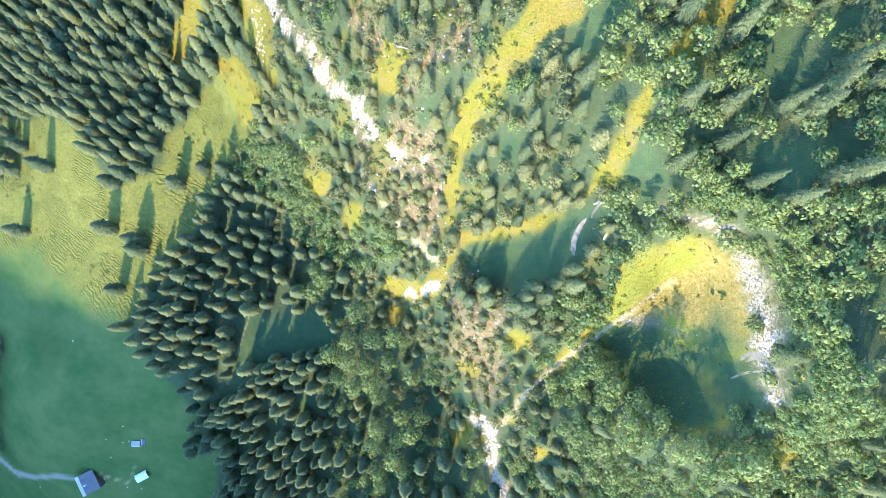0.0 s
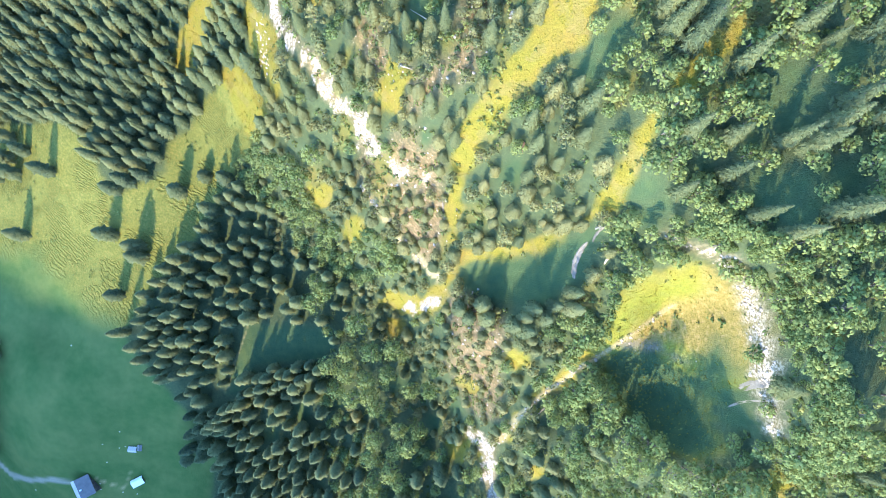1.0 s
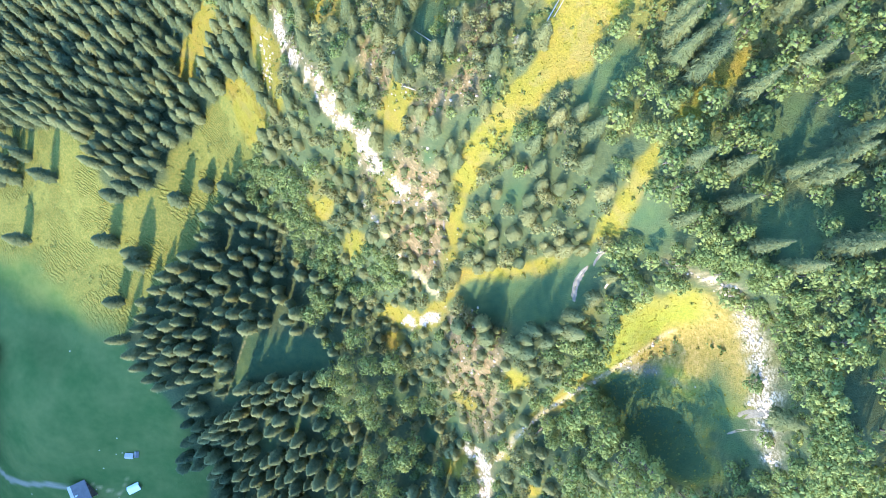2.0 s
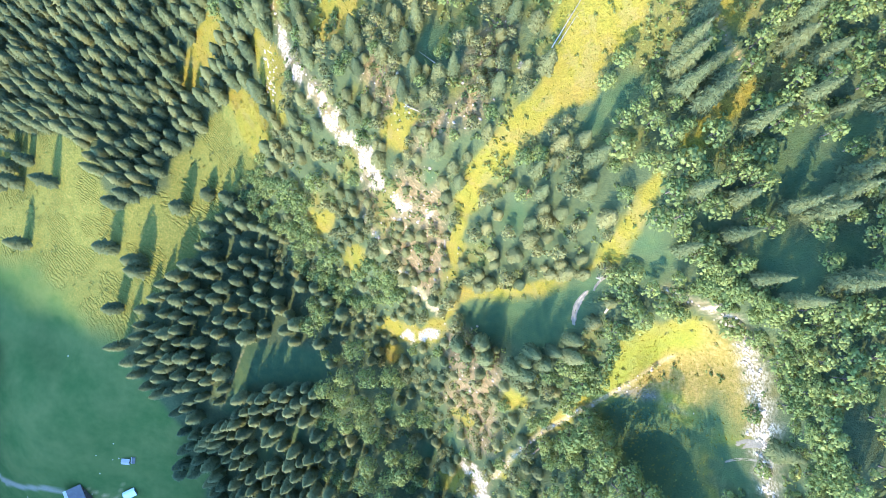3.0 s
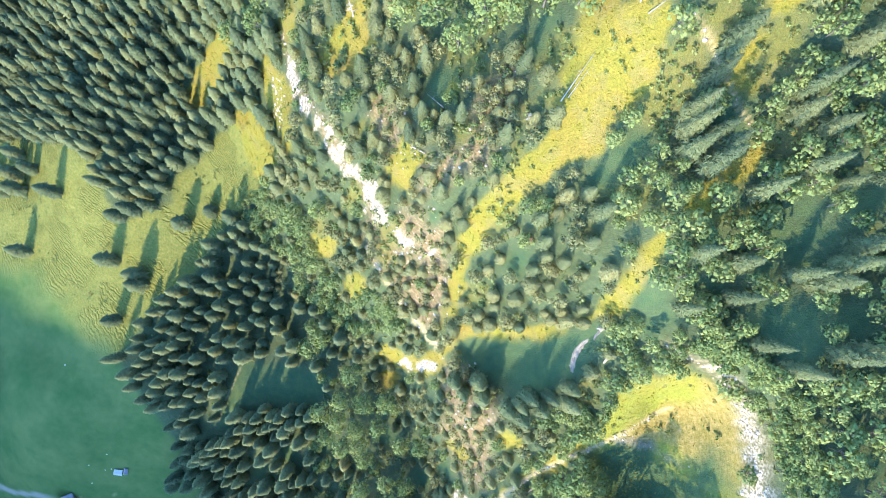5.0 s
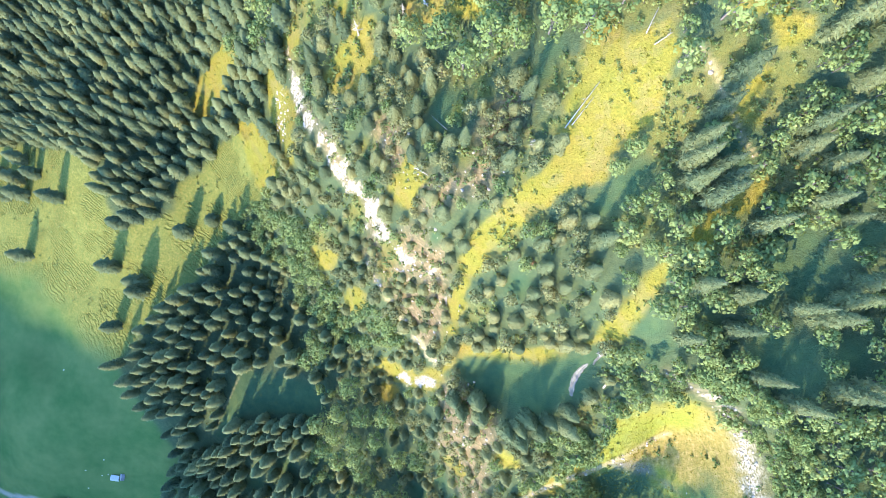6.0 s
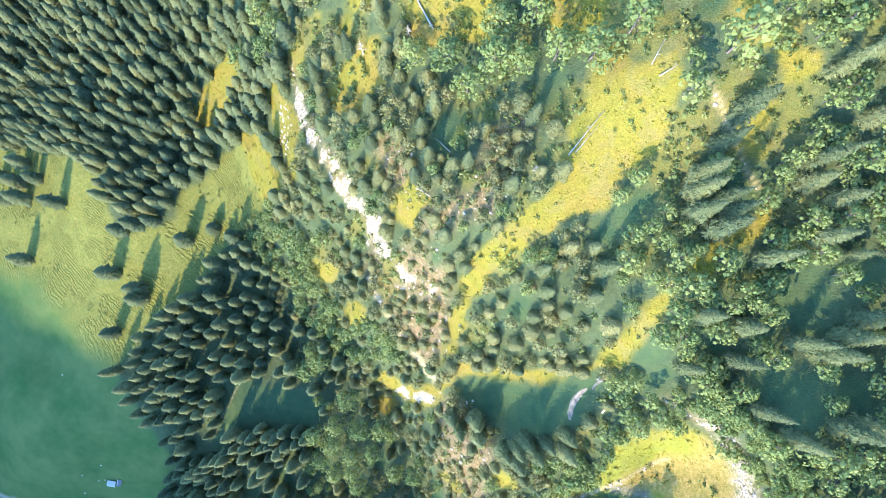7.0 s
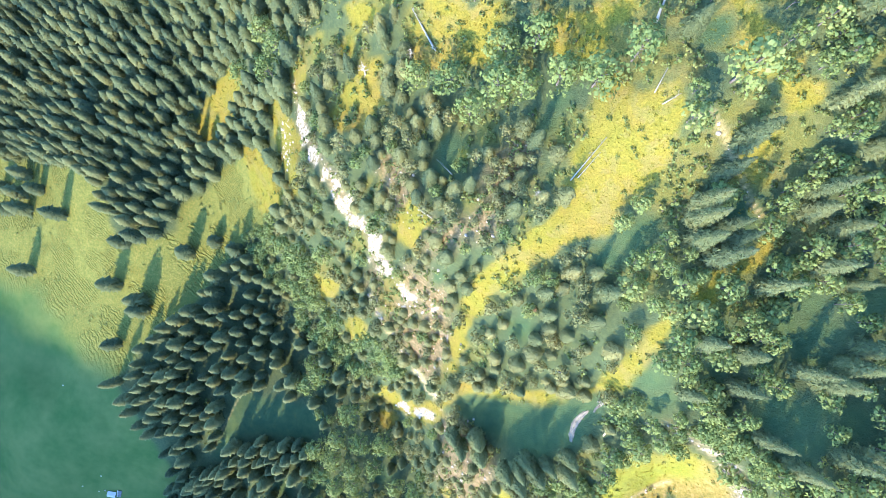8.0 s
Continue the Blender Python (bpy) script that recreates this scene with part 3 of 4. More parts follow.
def clumpy(seed, height, radius, lobes, sprays, size, low=0.3, ragged=0.3, peak=0.0):
    """A trunk with limbs and a crown of uneven lobes with gaps between them, each a dome of small leafy sprays. peak: how conical it is."""
    r = np.random.RandomState(seed)
    bits = [tube((0, 0, -1.0), (0.1, 0.05, height * 0.72), 0.05 + height * 0.014, 0.05)]
    centres = []
    for i in range(lobes):
        a = i * 2.4 + r.uniform(-0.5, 0.5)
        f = (i + 0.5) / lobes
        z = height * (low + (0.9 - low) * f ** 0.8) + r.uniform(-0.05, 0.05) * height
        d = radius * ((1 - peak) * 0.8 * math.sqrt(max(0.0, 1 - f ** 1.7)) + peak * 0.85 * (1 - f) ** 0.8) * r.uniform(0.6, 1.2)
        c = np.array((d * np.cos(a), d * np.sin(a), z))
        centres.append((c, radius * r.uniform(0.24, 0.44) * (1 - 0.35 * peak * f)))
        if i % 2 == 0:
            bits.append(tube((0, 0, z * 0.62), tuple(c * (0.9, 0.9, 1)), 0.09, 0.03, 3))
    V, T = [], []
    for k in range(sprays):
        c, s = centres[k % lobes]
        d = r.normal(size=3)
        d[2] = abs(d[2]) * 1.2 - 0.25
        d /= np.linalg.norm(d)
        p = c + d * (s, s, s * 0.85) * (r.uniform(0.8, 1.05) if r.uniform() < 0.85 else r.uniform(1.05, 1.4))
        d = d + r.normal(size=3) * ragged
        d /= np.linalg.norm(d)
        u = np.cross(d, r.normal(size=3))
        u /= np.linalg.norm(u)
        v = np.cross(d, u)
        w = size * r.uniform(0.6, 1.3)
        n = len(V) * 5
        V.append(np.array([p + d * 0.25 * w, p + u * w, p + v * w * 0.8, p - u * w * 0.9, p - v * w * 0.85]) + r.normal(size=(5, 3)) * 0.12 * w)
        T += [(n, n + 1, n + 2), (n, n + 2, n + 3), (n, n + 3, n + 4), (n, n + 4, n + 1)]
    return joined(bits), (np.concatenate(V), np.array(T))


KINDS = {
    "spruce": ([spruce(10 + i, 24.0, (2.7, 2.4, 3.0, 2.6)[i], 24) for i in range(4)] + [spruce(20 + i, 22.0, (2.7, 2.5, 2.9, 2.6)[i], 18, 0.8, False) for i in range(4)], SPRUCE, "dark green spruce tree with drooping boughs on the mountainside", "spruce"),
    "pine": ([spruce(34 + i, 12.0, (2.3, 2.7)[i], 12, (0.15, 0.3)[i]) for i in range(2)] + [clumpy(36 + i, 11.0, (2.5, 2.9)[i], 17, 230, 0.40, 0.22, 0.35, (0.85, 0.6)[i]) for i in range(2)], PINE, "grey-green young conifer on the rocky slope", "conifer"),
    "broadleaf": ([clumpy(50 + i, 11.0, 3.2, (20, 17, 23, 15)[i], 300, 0.46, 0.3) for i in range(4)] + [clumpy(57 + i, 11.0, 3.2, (27, 23, 30)[i], 500, 0.34, 0.3, 0.3) for i in range(3)], LEAVES, "bright green broadleaf tree with a clumped crown", "broadleaf tree"),
    "shrub": ([clumpy(70 + i, 2.0, 1.1, 5, 32, 0.33, 0.2) for i in range(4)], SHRUB, "low green shrub", "shrub"),
}

# where trees stand: a jittered lattice over the slope, thinned by what covers the ground
rng = np.random.RandomState(7)
step = 2.5
lx, ly = np.meshgrid(np.arange(-330, 160, step), np.arange(-170, 215, step))
lx, ly = lx.ravel() + rng.uniform(-1.1, 1.1, lx.size), ly.ravel() + rng.uniform(-1.1, 1.1, lx.size)
seen = inside(lx, ly, [(-265, 185), (-100, 162), (-15, 142), (86, 133), (106, 80), (119, 20), (139, -60), (130, -100), (0, -128), (-300, -150), (-300, 60)]) > 0
lx, ly = lx[seen], ly[seen]
k = cover(lx, ly)
STANDS = ((70.4, 56.3), (78.2, 58.6), (71.7, 38), (77, 36), (81.3, 30), (75.5, 27), (65.2, 107.2), (72.1, 108.1), (78, 103), (73.1, 94.1), (81, 92), (73.7, 74.8), (81.9, 75.9), (88.9, 73), (84.7, 65.9), (90.8, 58.9), (84.7, 46.9), (91.9, 45), (89, 38), (67.2, 70.5), (76.3, 31), (75.4, 43.8), (80.3, 52.8), (73.9, 61.5), (86.7, 49.9), (94.9, 50), (97, 46), (92, 29), (96, 28), (88, 10.2), (95.6, 8.2), (98, -1.5), (92.4, -8.1), (86.1, -16.1), (101.5, -12.4), (103.8, -35.9), (109.9, -33), (48.5, 59), (55.4, 71.5), (43.1, 61.3), (46.9, 63.2))
stand = np.max([1.9 - np.hypot(lx - a, ly - b) for a, b in STANDS], axis=0)
openness = np.maximum.reduce([k["fringe"], k["scrub"], k["grass"], k["meadow"], k["stones"], k["trail"], k["road"], k["shaded_glade"] * 0.9])
patchy = rough(lx, ly, 16, 61)
dice = rng.uniform(size=lx.size)
GROVES = ((-38.4, -9, 7), (-24.9, -22.2, 8), (-32, -44, 8), (-17.1, -57, 9), (-25.4, -79.3, 9), (-10.2, -35, 6), (-52.3, 7, 5), (-40, -30, 14), (-58, 6, 9), (-26, -72, 13), (-0, 112, 14), (15, 112, 13), (-60, 60, 8), (103.8, -9.6, 14), (-95, 130, 8), (33.2, 113.6, 5), (44.6, 110.2, 4), (54.6, 107.8, 5), (54.8, 100.1, 4), (-16, 111, 5), (-45.9, 130.7, 8), (-77.6, 126.5, 9))
grove = np.maximum.reduce([soft(r - np.hypot(lx - x, ly - y), 5) for x, y, r in GROVES])
trees = []          # kind, variant, x, y, turn, height scale, width scale
taken = {}


def room(x, y, gap):
    cx, cy = int(x // 8), int(y // 8)
    for i in (-1, 0, 1):
        for j in (-1, 0, 1):
            for px, py, pg in taken.get((cx + i, cy + j), ()):
                if (px - x) ** 2 + (py - y) ** 2 < (0.5 * (gap + pg)) ** 2:
                    return False
    taken.setdefault((cx, cy), []).append((x, y, gap))
    return True


def lit_limit(x, y, height):
    """Trees that would shade the long open gully stay low there."""
    f = np.arange(3.0, 75.0, 3.0)
    px, py = x - to_sun.x / math.cos(e) * f, y - to_sun.y / math.cos(e) * f
    hit = np.maximum(along(px, py, SCREES[0]), along(px, py, SCREES[1])) > -0.5
    if not hit.any():
        return 1.0
    free = land(px, py) + f * math.tan(e) - float(land(x, y))
    return min(1.0, max(0.3, float(free[hit].min()) / height))


LIGHT_BAND = [(-91.5, 73.3, 20), (-81, 59, 20), (-67.8, 46.9, 20), (-59.1, 33, 20), (-44.6, 25, 20), (-25.4, 18.9, 20)]
light_band = along(lx, ly, LIGHT_BAND) + 6 * (patchy - 0.5)
# added rows of tall, dense trees that throw shade over the hollows and basin
SCREENS = ([(55.2, 69.4, 5.5), (62.2, 70.4, 6.7), (69.3, 70.5, 5.2)], [(79.6, 42.9, 6.6), (84.7, 45.9, 7.2), (88.8, 50.9, 5.1)], [(76.6, 22, 8.2), (82.3, 24, 8.0), (88.1, 28, 6.5)], [(6, 1.1, 7), (15.8, 1.3, 7), (32, 0, 8), (42.8, 7.7, 7)], [(46.6, -21.6, 8), (54.7, -32.7, 9), (63.7, -42.7, 9), (81.7, -45.8, 9)], [(-122, -64, 9), (-106.8, -53.8, 8), (-91.8, -38.8, 8), (-76, -35, 8), (-56, -31, 8)])
screen = np.maximum.reduce([along(lx, ly, s) for s in SCREENS])
for i in rng.permutation(lx.size):
    if openness[i] > 0.35:
        continue
    x, y, d = lx[i], ly[i], dice[i]
    u = rng.uniform(size=4)
    shape = int(u[2] * 3.999)
    if grove[i] > 0.5:
        kind, gap, tall, wide = "broadleaf", 6.2 + 1.6 * u[1], 1.4 + 0.6 * u[0], 1.25 + 0.45 * u[1]
        shape = 4 + int(u[2] * 2.999)
    elif light_band[i] > 0:
        if d < 0.2:
            kind, gap, tall, wide = "pine", 3.4, 0.6 + 0.5 * u[0], 0.7 + 0.4 * u[1]
        else:
            kind, gap, tall, wide = "broadleaf", 3.4, 0.55 + 0.5 * u[0], 0.7 + 0.5 * u[1]
    elif screen[i] > 0 and x > 40 and y < 0:
        kind, gap, tall, wide = "broadleaf", 4.4, 1.4 + 0.6 * u[0], 1.05 + 0.5 * u[1]
        shape = 4 + int(u[2] * 2.999)
    elif screen[i] > 0 and x < -40:
        kind, gap, tall, wide, shape = "spruce", 4.0, 0.9 + 0.35 * u[0], 0.9 + 0.4 * u[0], shape + 4
    elif screen[i] > 0 and d < 0.8:
        kind, gap, tall, wide, shape = "spruce", 3.2, 0.85 + 0.3 * u[0], 0.95 + 0.3 * u[1], shape
    elif x > 42 + 6 * math.sin(y * 0.07):
        if stand[i] > 0 or d < (0.08 if y < 45 else 0.24):
            kind, gap, tall, wide = "spruce", 3.8, 0.62 + 0.4 * u[0], 0.85 + 0.35 * u[1]
        elif patchy[i] < 0.24:
            continue
        else:
            kind, gap, tall, wide = "broadleaf", 3.2, 0.65 + 0.55 * u[0], 0.62 + 0.5 * u[1]
    elif x > -78 + 0.25 * (y - 60) and not (x < -45 and y < 25) and y > -62:
        if k["brown"][i] > 0.5 and (d < 0.3 or d > 0.88):
            continue
        if d < 0.16 and patchy[i] > 0.45:
            kind, gap, tall, wide = "broadleaf", 3.6, 0.5 + 0.4 * u[0], 0.55 + 0.4 * u[1]
        elif d < 0.3:
            kind, gap, tall, wide = "spruce", 4.2, 0.5 + 0.3 * u[0], 0.8 + 0.25 * u[1]
        else:
            kind, gap, tall, wide = "pine", 2.1 + 2.1 * u[0], 0.5 + 0.75 * u[0], 0.58 + 0.5 * u[0] + 0.2 * u[1]
            if k["brown"][i] > 0.5:
                tall, wide, gap = 0.62 * tall, 0.85 * wide, 0.85 * gap
    elif x > -55 and d < 0.3:
        kind, gap, tall, wide = "broadleaf", 4.0, 0.7 + 0.5 * u[0], 0.7 + 0.4 * u[1]
    else:
        kind, gap, tall, wide, shape = "spruce", 4.6 + 2.8 * u[0], 0.76 + 0.5 * u[0], 0.8 + 0.45 * u[0] + 0.2 * u[1], shape + 4
        if y < 70 and grain(x, y, 9, 91) > 0.72:
            continue
        if y > 70:
            gap, tall, wide, shape = 3.7 + 1.8 * u[0], 0.66 + 0.5 * u[0] * u[0], 0.78 + 0.3 * u[1] + 0.25 * u[0], shape - 4 * (d < 0.2)
    tall *= lit_limit(x, y, tall * (24 if kind == "spruce" else 12))
    if room(x, y, gap * (0.8 + 0.4 * u[3])):
        trees.append((kind, shape, x, y, 6.283 * u[1], tall, wide))
    elif d > (0.62 if x > -60 else 0.93) and room(x, y, 1.8):
        trees.append(("shrub", shape % 4, x, y, 6.283 * u[1], 0.6 + 0.9 * u[0], 0.7 + 0.7 * u[0]))

# bushes that crowd the upper edge of the landslide's scar
for (x0, y0, h0), (x1, y1, h1) in zip(SCARP[1:], SCARP[2:]):
    long = math.hypot(x1 - x0, y1 - y0)
    for n in range(int(long / 1.25)):
        for off in (1.6, 2.5, 3.6, 5.0, 6.6):
            u = rng.uniform(size=4)
            f = (n + u[0]) * 1.25 / long
            x, y = x0 + f * (x1 - x0) - (y1 - y0) / long * (off + u[1]), y0 + f * (y1 - y0) + (x1 - x0) / long * (off + u[1])
            if along(x, y, SCREES[1]) > -0.7:
                continue
            if off < 4 and u[3] < 0.55:
                trees.append(("shrub", n % 4, x, y, 6.283 * u[2], 0.7 + 0.8 * u[3], 0.7 + 0.7 * u[0]))
            elif off < 4:
                trees.append(("broadleaf", n % 4, x, y, 6.283 * u[2], 0.25 + 0.3 * u[3], 0.35 + 0.35 * u[0]))
            elif u[3] < 0.7:
                trees.append(("broadleaf", n % 4, x, y, 6.283 * u[2], 0.4 + 0.35 * u[3], 0.5 + 0.35 * u[0]))

LONE = ((-230, 36, 22), (-204, 67, 25), (-172, 35, 25), (-157, 29, 25), (-156, 24, 24), (-171, 4, 21), (-132, 56, 20), (-118, 63, 13), (-231, 68, 24), (-165, 57, 22), (-142, -88, 13), (-248.3, 78.3, 20), (-234.3, 76.2, 22), (-220.8, 78.9, 18), (-244, 67.4, 19), (-231.5, 86.1, 21))
for n, (x, y, h) in enumerate(LONE):
    trees.append(("lone", 4 + n % 4, x, y, n * 1.7, h / 22.0, 1.1 + 0.018 * h))
# the edge of a wood at the meadow's western side
for n in range(16):
    trees.append(("lone", 4 + n % 4, -253 - 1.6 * n + 3 * math.sin(n * 2.3), -26 - 4.6 * n + 2 * math.cos(n * 1.7), n, 0.8 + 0.2 * math.sin(n * 5.1), 1.2))
# low scrub on the brown slopes
for i in np.nonzero((k["brown"] > 0.5) & (k["stones"] < 0.3) & (k["trail"] < 0.3) & (lx < 40))[0]:
    if dice[i] < 0.62:
        trees.append(("shrub", int(dice[i] * 97) % 4, lx[i] + 0.8, ly[i], dice[i] * 40, 0.6 + 1.3 * dice[i], 0.6 + 0.9 * patchy[i] * dice[i] + 0.2))
# shrubs on the open grass
for i in np.nonzero((k["scrub"] > 0.4) & (k["shaded_glade"] < 0.4))[0]:
    if dice[i] < 0.85 - 0.3 * k["grass"][i]:
        trees.append(("shrub", int(dice[i] * 97) % 4, lx[i], ly[i], dice[i] * 40, 0.6 + 0.8 * patchy[i], 0.6 + 0.9 * patchy[i]))
for i in np.nonzero((k["grass"] + 0.7 * k["pasture"] * k["meadow"] > 0.3) & (k["stones"] < 0.4))[0]:
    if dice[i] < 0.10 + 0.16 * (patchy[i] > 0.55) - np.where(lx[i] > -135, 0.0, 0.09) * k["meadow"][i]:
        trees.append(("shrub", int(dice[i] * 97) % 4, lx[i], ly[i], dice[i] * 40, 0.3 + 0.5 * patchy[i], 0.3 + 0.6 * patchy[i]))

# the trees that stand nearest under the flight are things of their own; the rest of the woods is joined
single, rest, quota = [], {}, {"spruce": 290, "broadleaf": 200, "pine": 250, "lone": 99, "shrub": 0}
for t in sorted(trees, key=lambda t: math.hypot(t[2] - 60, 0.6 * (t[3] - 40))):
    if quota[t[0]] > 0:
        quota[t[0]] -= 1
        single.append(t)
    else:
        rest.setdefault(t[0], []).append(t)

models = {}
for kind, variant, x, y, turn, tall, wide in single:
    source = "spruce" if kind == "lone" else kind
    shapes, mat, label, word = KINDS[source]
    z = float(land(x, y)) - 0.2
    m = Matrix.Translation((x, y, z)) @ Matrix.Rotation(turn, 4, "Z") @ Matrix.Diagonal((wide, wide, tall, 1))
    if (kind, variant) not in models:
        wood, crown = shapes[variant]
        tree = new(word.replace(" ", "_") if "tree" in word else word + "_tree")
        tagged(tree, "lone dark spruce standing on the grazed pasture" if kind == "lone" else label, word + ("" if "tree" in word else " tree"),
               "lone trees on the pasture" if kind == "lone" else word + "s on the slope")
        piece("trunk", tri_mesh("trunk", *wood, [BARK]), tree)
        piece("crown", tri_mesh("crown", *crown, [mat]), tree)
        tree.matrix_basis = m
        models[kind, variant] = tree
    else:
        copy_thing(models[kind, variant], Matrix.Identity(4)).matrix_basis = m

for kind, group in rest.items():
    shapes, mat, label, word = KINDS[kind]
    V, T, I, tone, n = [], [], [], [], 0
    for _, variant, x, y, turn, tall, wide in group:
        z = float(land(x, y)) - 0.2
        c, s = math.cos(turn), math.sin(turn)
        for slot, (v, f) in enumerate(shapes[variant]):
            V.append(np.stack([(v[:, 0] * c - v[:, 1] * s) * wide + x, (v[:, 0] * s + v[:, 1] * c) * wide + y, v[:, 2] * tall + z], 1))
            T.append(f + n)
            I.append(np.full(len(f), 1 - slot))
            tone.append(np.full(len(v), (x * 0.731 + y * 0.377) % 1.0))
            n += len(v)
    ob = new({"spruce": "spruce_forest", "pine": "conifer_wood", "broadleaf": "broadleaf_wood", "shrub": "shrubs"}[kind],
             tri_mesh(kind + "_wood", np.concatenate(V), np.concatenate(T), [mat, BARK], np.concatenate(I), np.concatenate(tone)))
    tagged(ob, {"spruce": "dense dark green spruce forest on the lower slope", "pine": "young grey-green conifers covering the rocky slope",
                "broadleaf": "green broadleaf woodland with clumped crowns", "shrub": "scattered low green shrubs on the yellow grass"}[kind],
           {"spruce": "forest", "pine": "forest", "broadleaf": "woodland", "shrub": "shrubs"}[kind], kind="stuff")


# ---------------------------------------------------------------- grass tufts and stones
def scatter(weight, count, seed, box=(-240, 125, -110, 170)):
    """Random places where the weight of the cover is high."""
    r = np.random.RandomState(seed)
    x, y = r.uniform(box[0], box[1], count), r.uniform(box[2], box[3], count)
    keep = r.uniform(size=count) < weight(cover(x, y), x, y)
    return x[keep], y[keep], r


def sown(name, shapes, x, y, r, low, high, mats, flat=1.0, sink=0.05):
    """Many small copies joined into one object."""
    z = land(x, y)
    V, T, tone, n = [], [], [], 0
    for i in range(len(x)):
        v, f = shapes[i % len(shapes)]
        size, a = low + (high - low) * r.uniform() ** 2.2, r.uniform(0, 6.283)
        c, s = math.cos(a) * size, math.sin(a) * size
        V.append(np.stack([v[:, 0] * c - v[:, 1] * s + x[i], v[:, 0] * s + v[:, 1] * c + y[i], v[:, 2] * size * flat + z[i] - sink * size], 1))
        T.append(f + n)
        tone.append(np.full(len(v), r.uniform()))
        n += len(v)
    return new(name, tri_mesh(name, np.concatenate(V), np.concatenate(T), mats, None, np.concatenate(tone)))


def tuft(seed):
    r = np.random.RandomState(seed)
    V, T = [], []
    for i in range(6):
        a = i * 1.047 + r.uniform(-0.3, 0.3)
        c, s, l = math.cos(a), math.sin(a), r.uniform(0.7, 1.1)
        V += [(-0.18 * s, 0.18 * c, 0), (0.18 * s, -0.18 * c, 0), (l * c, l * s, r.uniform(0.4, 0.9))]
        T.append((3 * i, 3 * i + 1, 3 * i + 2))
    return np.array(V), np.array(T)


def stone(seed):
    r = np.random.RandomState(seed)
    bm = bmesh.new()
    bmesh.ops.create_icosphere(bm, subdivisions=1, radius=1.0)
    for v in bm.verts:
        v.co *= r.uniform(0.65, 1.15)
        v.co.z *= 0.7
    V, T = np.array([v.co[:] for v in bm.verts]), np.array([[v.index for v in f.verts] for f in bm.faces])
    bm.free()
    return V, T


x, y, r = scatter(lambda c, x, y: c["grass"] * (1 - c["stones"]), 90000, 41)
tagged(sown("grass_tufts", [tuft(i) for i in range(5)], x, y, r, 0.2, 0.6, [TUFT]), "yellow-green grass tussocks on the open slope", "grass", kind="stuff")
stones_seed = [stone(i) for i in range(6)]
x, y, r = scatter(lambda c, x, y: np.clip(c["stones"] * np.where(x < 20, grain(x, y, 1.3, 88) > 0.5, 1.0) + 0.05 * c["gravel"] + 0.3 * soft(4.5 - np.hypot(x + 70, (y - 100) / 1.7), 3.0) + 0.05 * c["brown"] + 0.3 * c["trail"] * (x > -60), 0, 1), 330000, 43)
tagged(sown("scree_stones", stones_seed, x, y, r, 0.14, 0.75, [STONE]), "loose pale limestone rubble in the gullies", "stones", kind="stuff")

# larger boulders, one by one
r = np.random.RandomState(5)
first = None
for line in SCREES[:3]:
    for (x0, y0, w0), (x1, y1, w1) in zip(line, line[1:]):
        for q in range(4):
            f = r.uniform()
            x, y = x0 + f * (x1 - x0) + r.uniform(-0.35, 0.35) * w0, y0 + f * (y1 - y0) + r.uniform(-0.35, 0.35) * w0
            size = r.uniform(0.35, 0.8)
            m = Matrix.Translation((x, y, float(land(x, y)) + 0.1)) @ Matrix.Rotation(r.uniform(0, 6.28), 4, "Z") @ Matrix.Diagonal((size, size * r.uniform(0.7, 1), size * 0.8, 1))
            if first is None:
                first = tagged(new("boulder", tri_mesh("boulder", *stone(90), [STONE])), "pale limestone boulder lying in the scree", "boulder", "boulders in the scree")
                first.matrix_basis = m
            else:
                copy_thing(first, Matrix.Identity(4)).matrix_basis = m


# ---------------------------------------------------------------- rock faces
def outcrop(name, x, y, long, wide, high, turn, seed, label, mat, bend=0.25):
    """A bent rock slab that crops out of the turf: streaked ribs along it, sunken ragged edges."""
    r = np.random.RandomState(seed)
    a = radians(turn)
    rock = new(name)
    n, m = 25, 8
    f, g = np.meshgrid(np.linspace(-1, 1, n), np.linspace(-1, 1, m), indexing="ij")
    half = np.sqrt(np.clip(1.05 - f * f, 0.02, 1)) * r.uniform(0.75, 1.15, (n, 1))
    u = long * (f + r.uniform(-0.02, 0.02, f.shape))
    v = 0.5 * wide * g * half + bend * long * (1 - f * f) + r.uniform(-0.05, 0.05, f.shape) * wide
    px, py = x + math.cos(a) * u - math.sin(a) * v, y + math.sin(a) * u + math.cos(a) * v
    rib = r.uniform(-0.45, 0.45, (1, m)) + r.uniform(-0.2, 0.2, f.shape)
    z = land(px, py) + high * np.where((abs(g) > 0.95) | (abs(f) > 0.98), -0.3, 0.3 + 0.6 * rib)
    for k0, k1 in ((0, 8), (8, 17), (17, 24)):
        V = np.stack([px[k0:k1 + 1], py[k0:k1 + 1], z[k0:k1 + 1]], 2).reshape(-1, 3)
        T = []
        for k in range(k1 - k0):
            for c in range(m - 1):
                p = m * k + c
                T += [(p, p + m, p + m + 1), (p, p + m + 1, p + 1)]
        piece("slab", tri_mesh("slab", V, np.array(T), [mat]), rock)
    return tagged(rock, label, "rock", "rock outcrops on the slope")


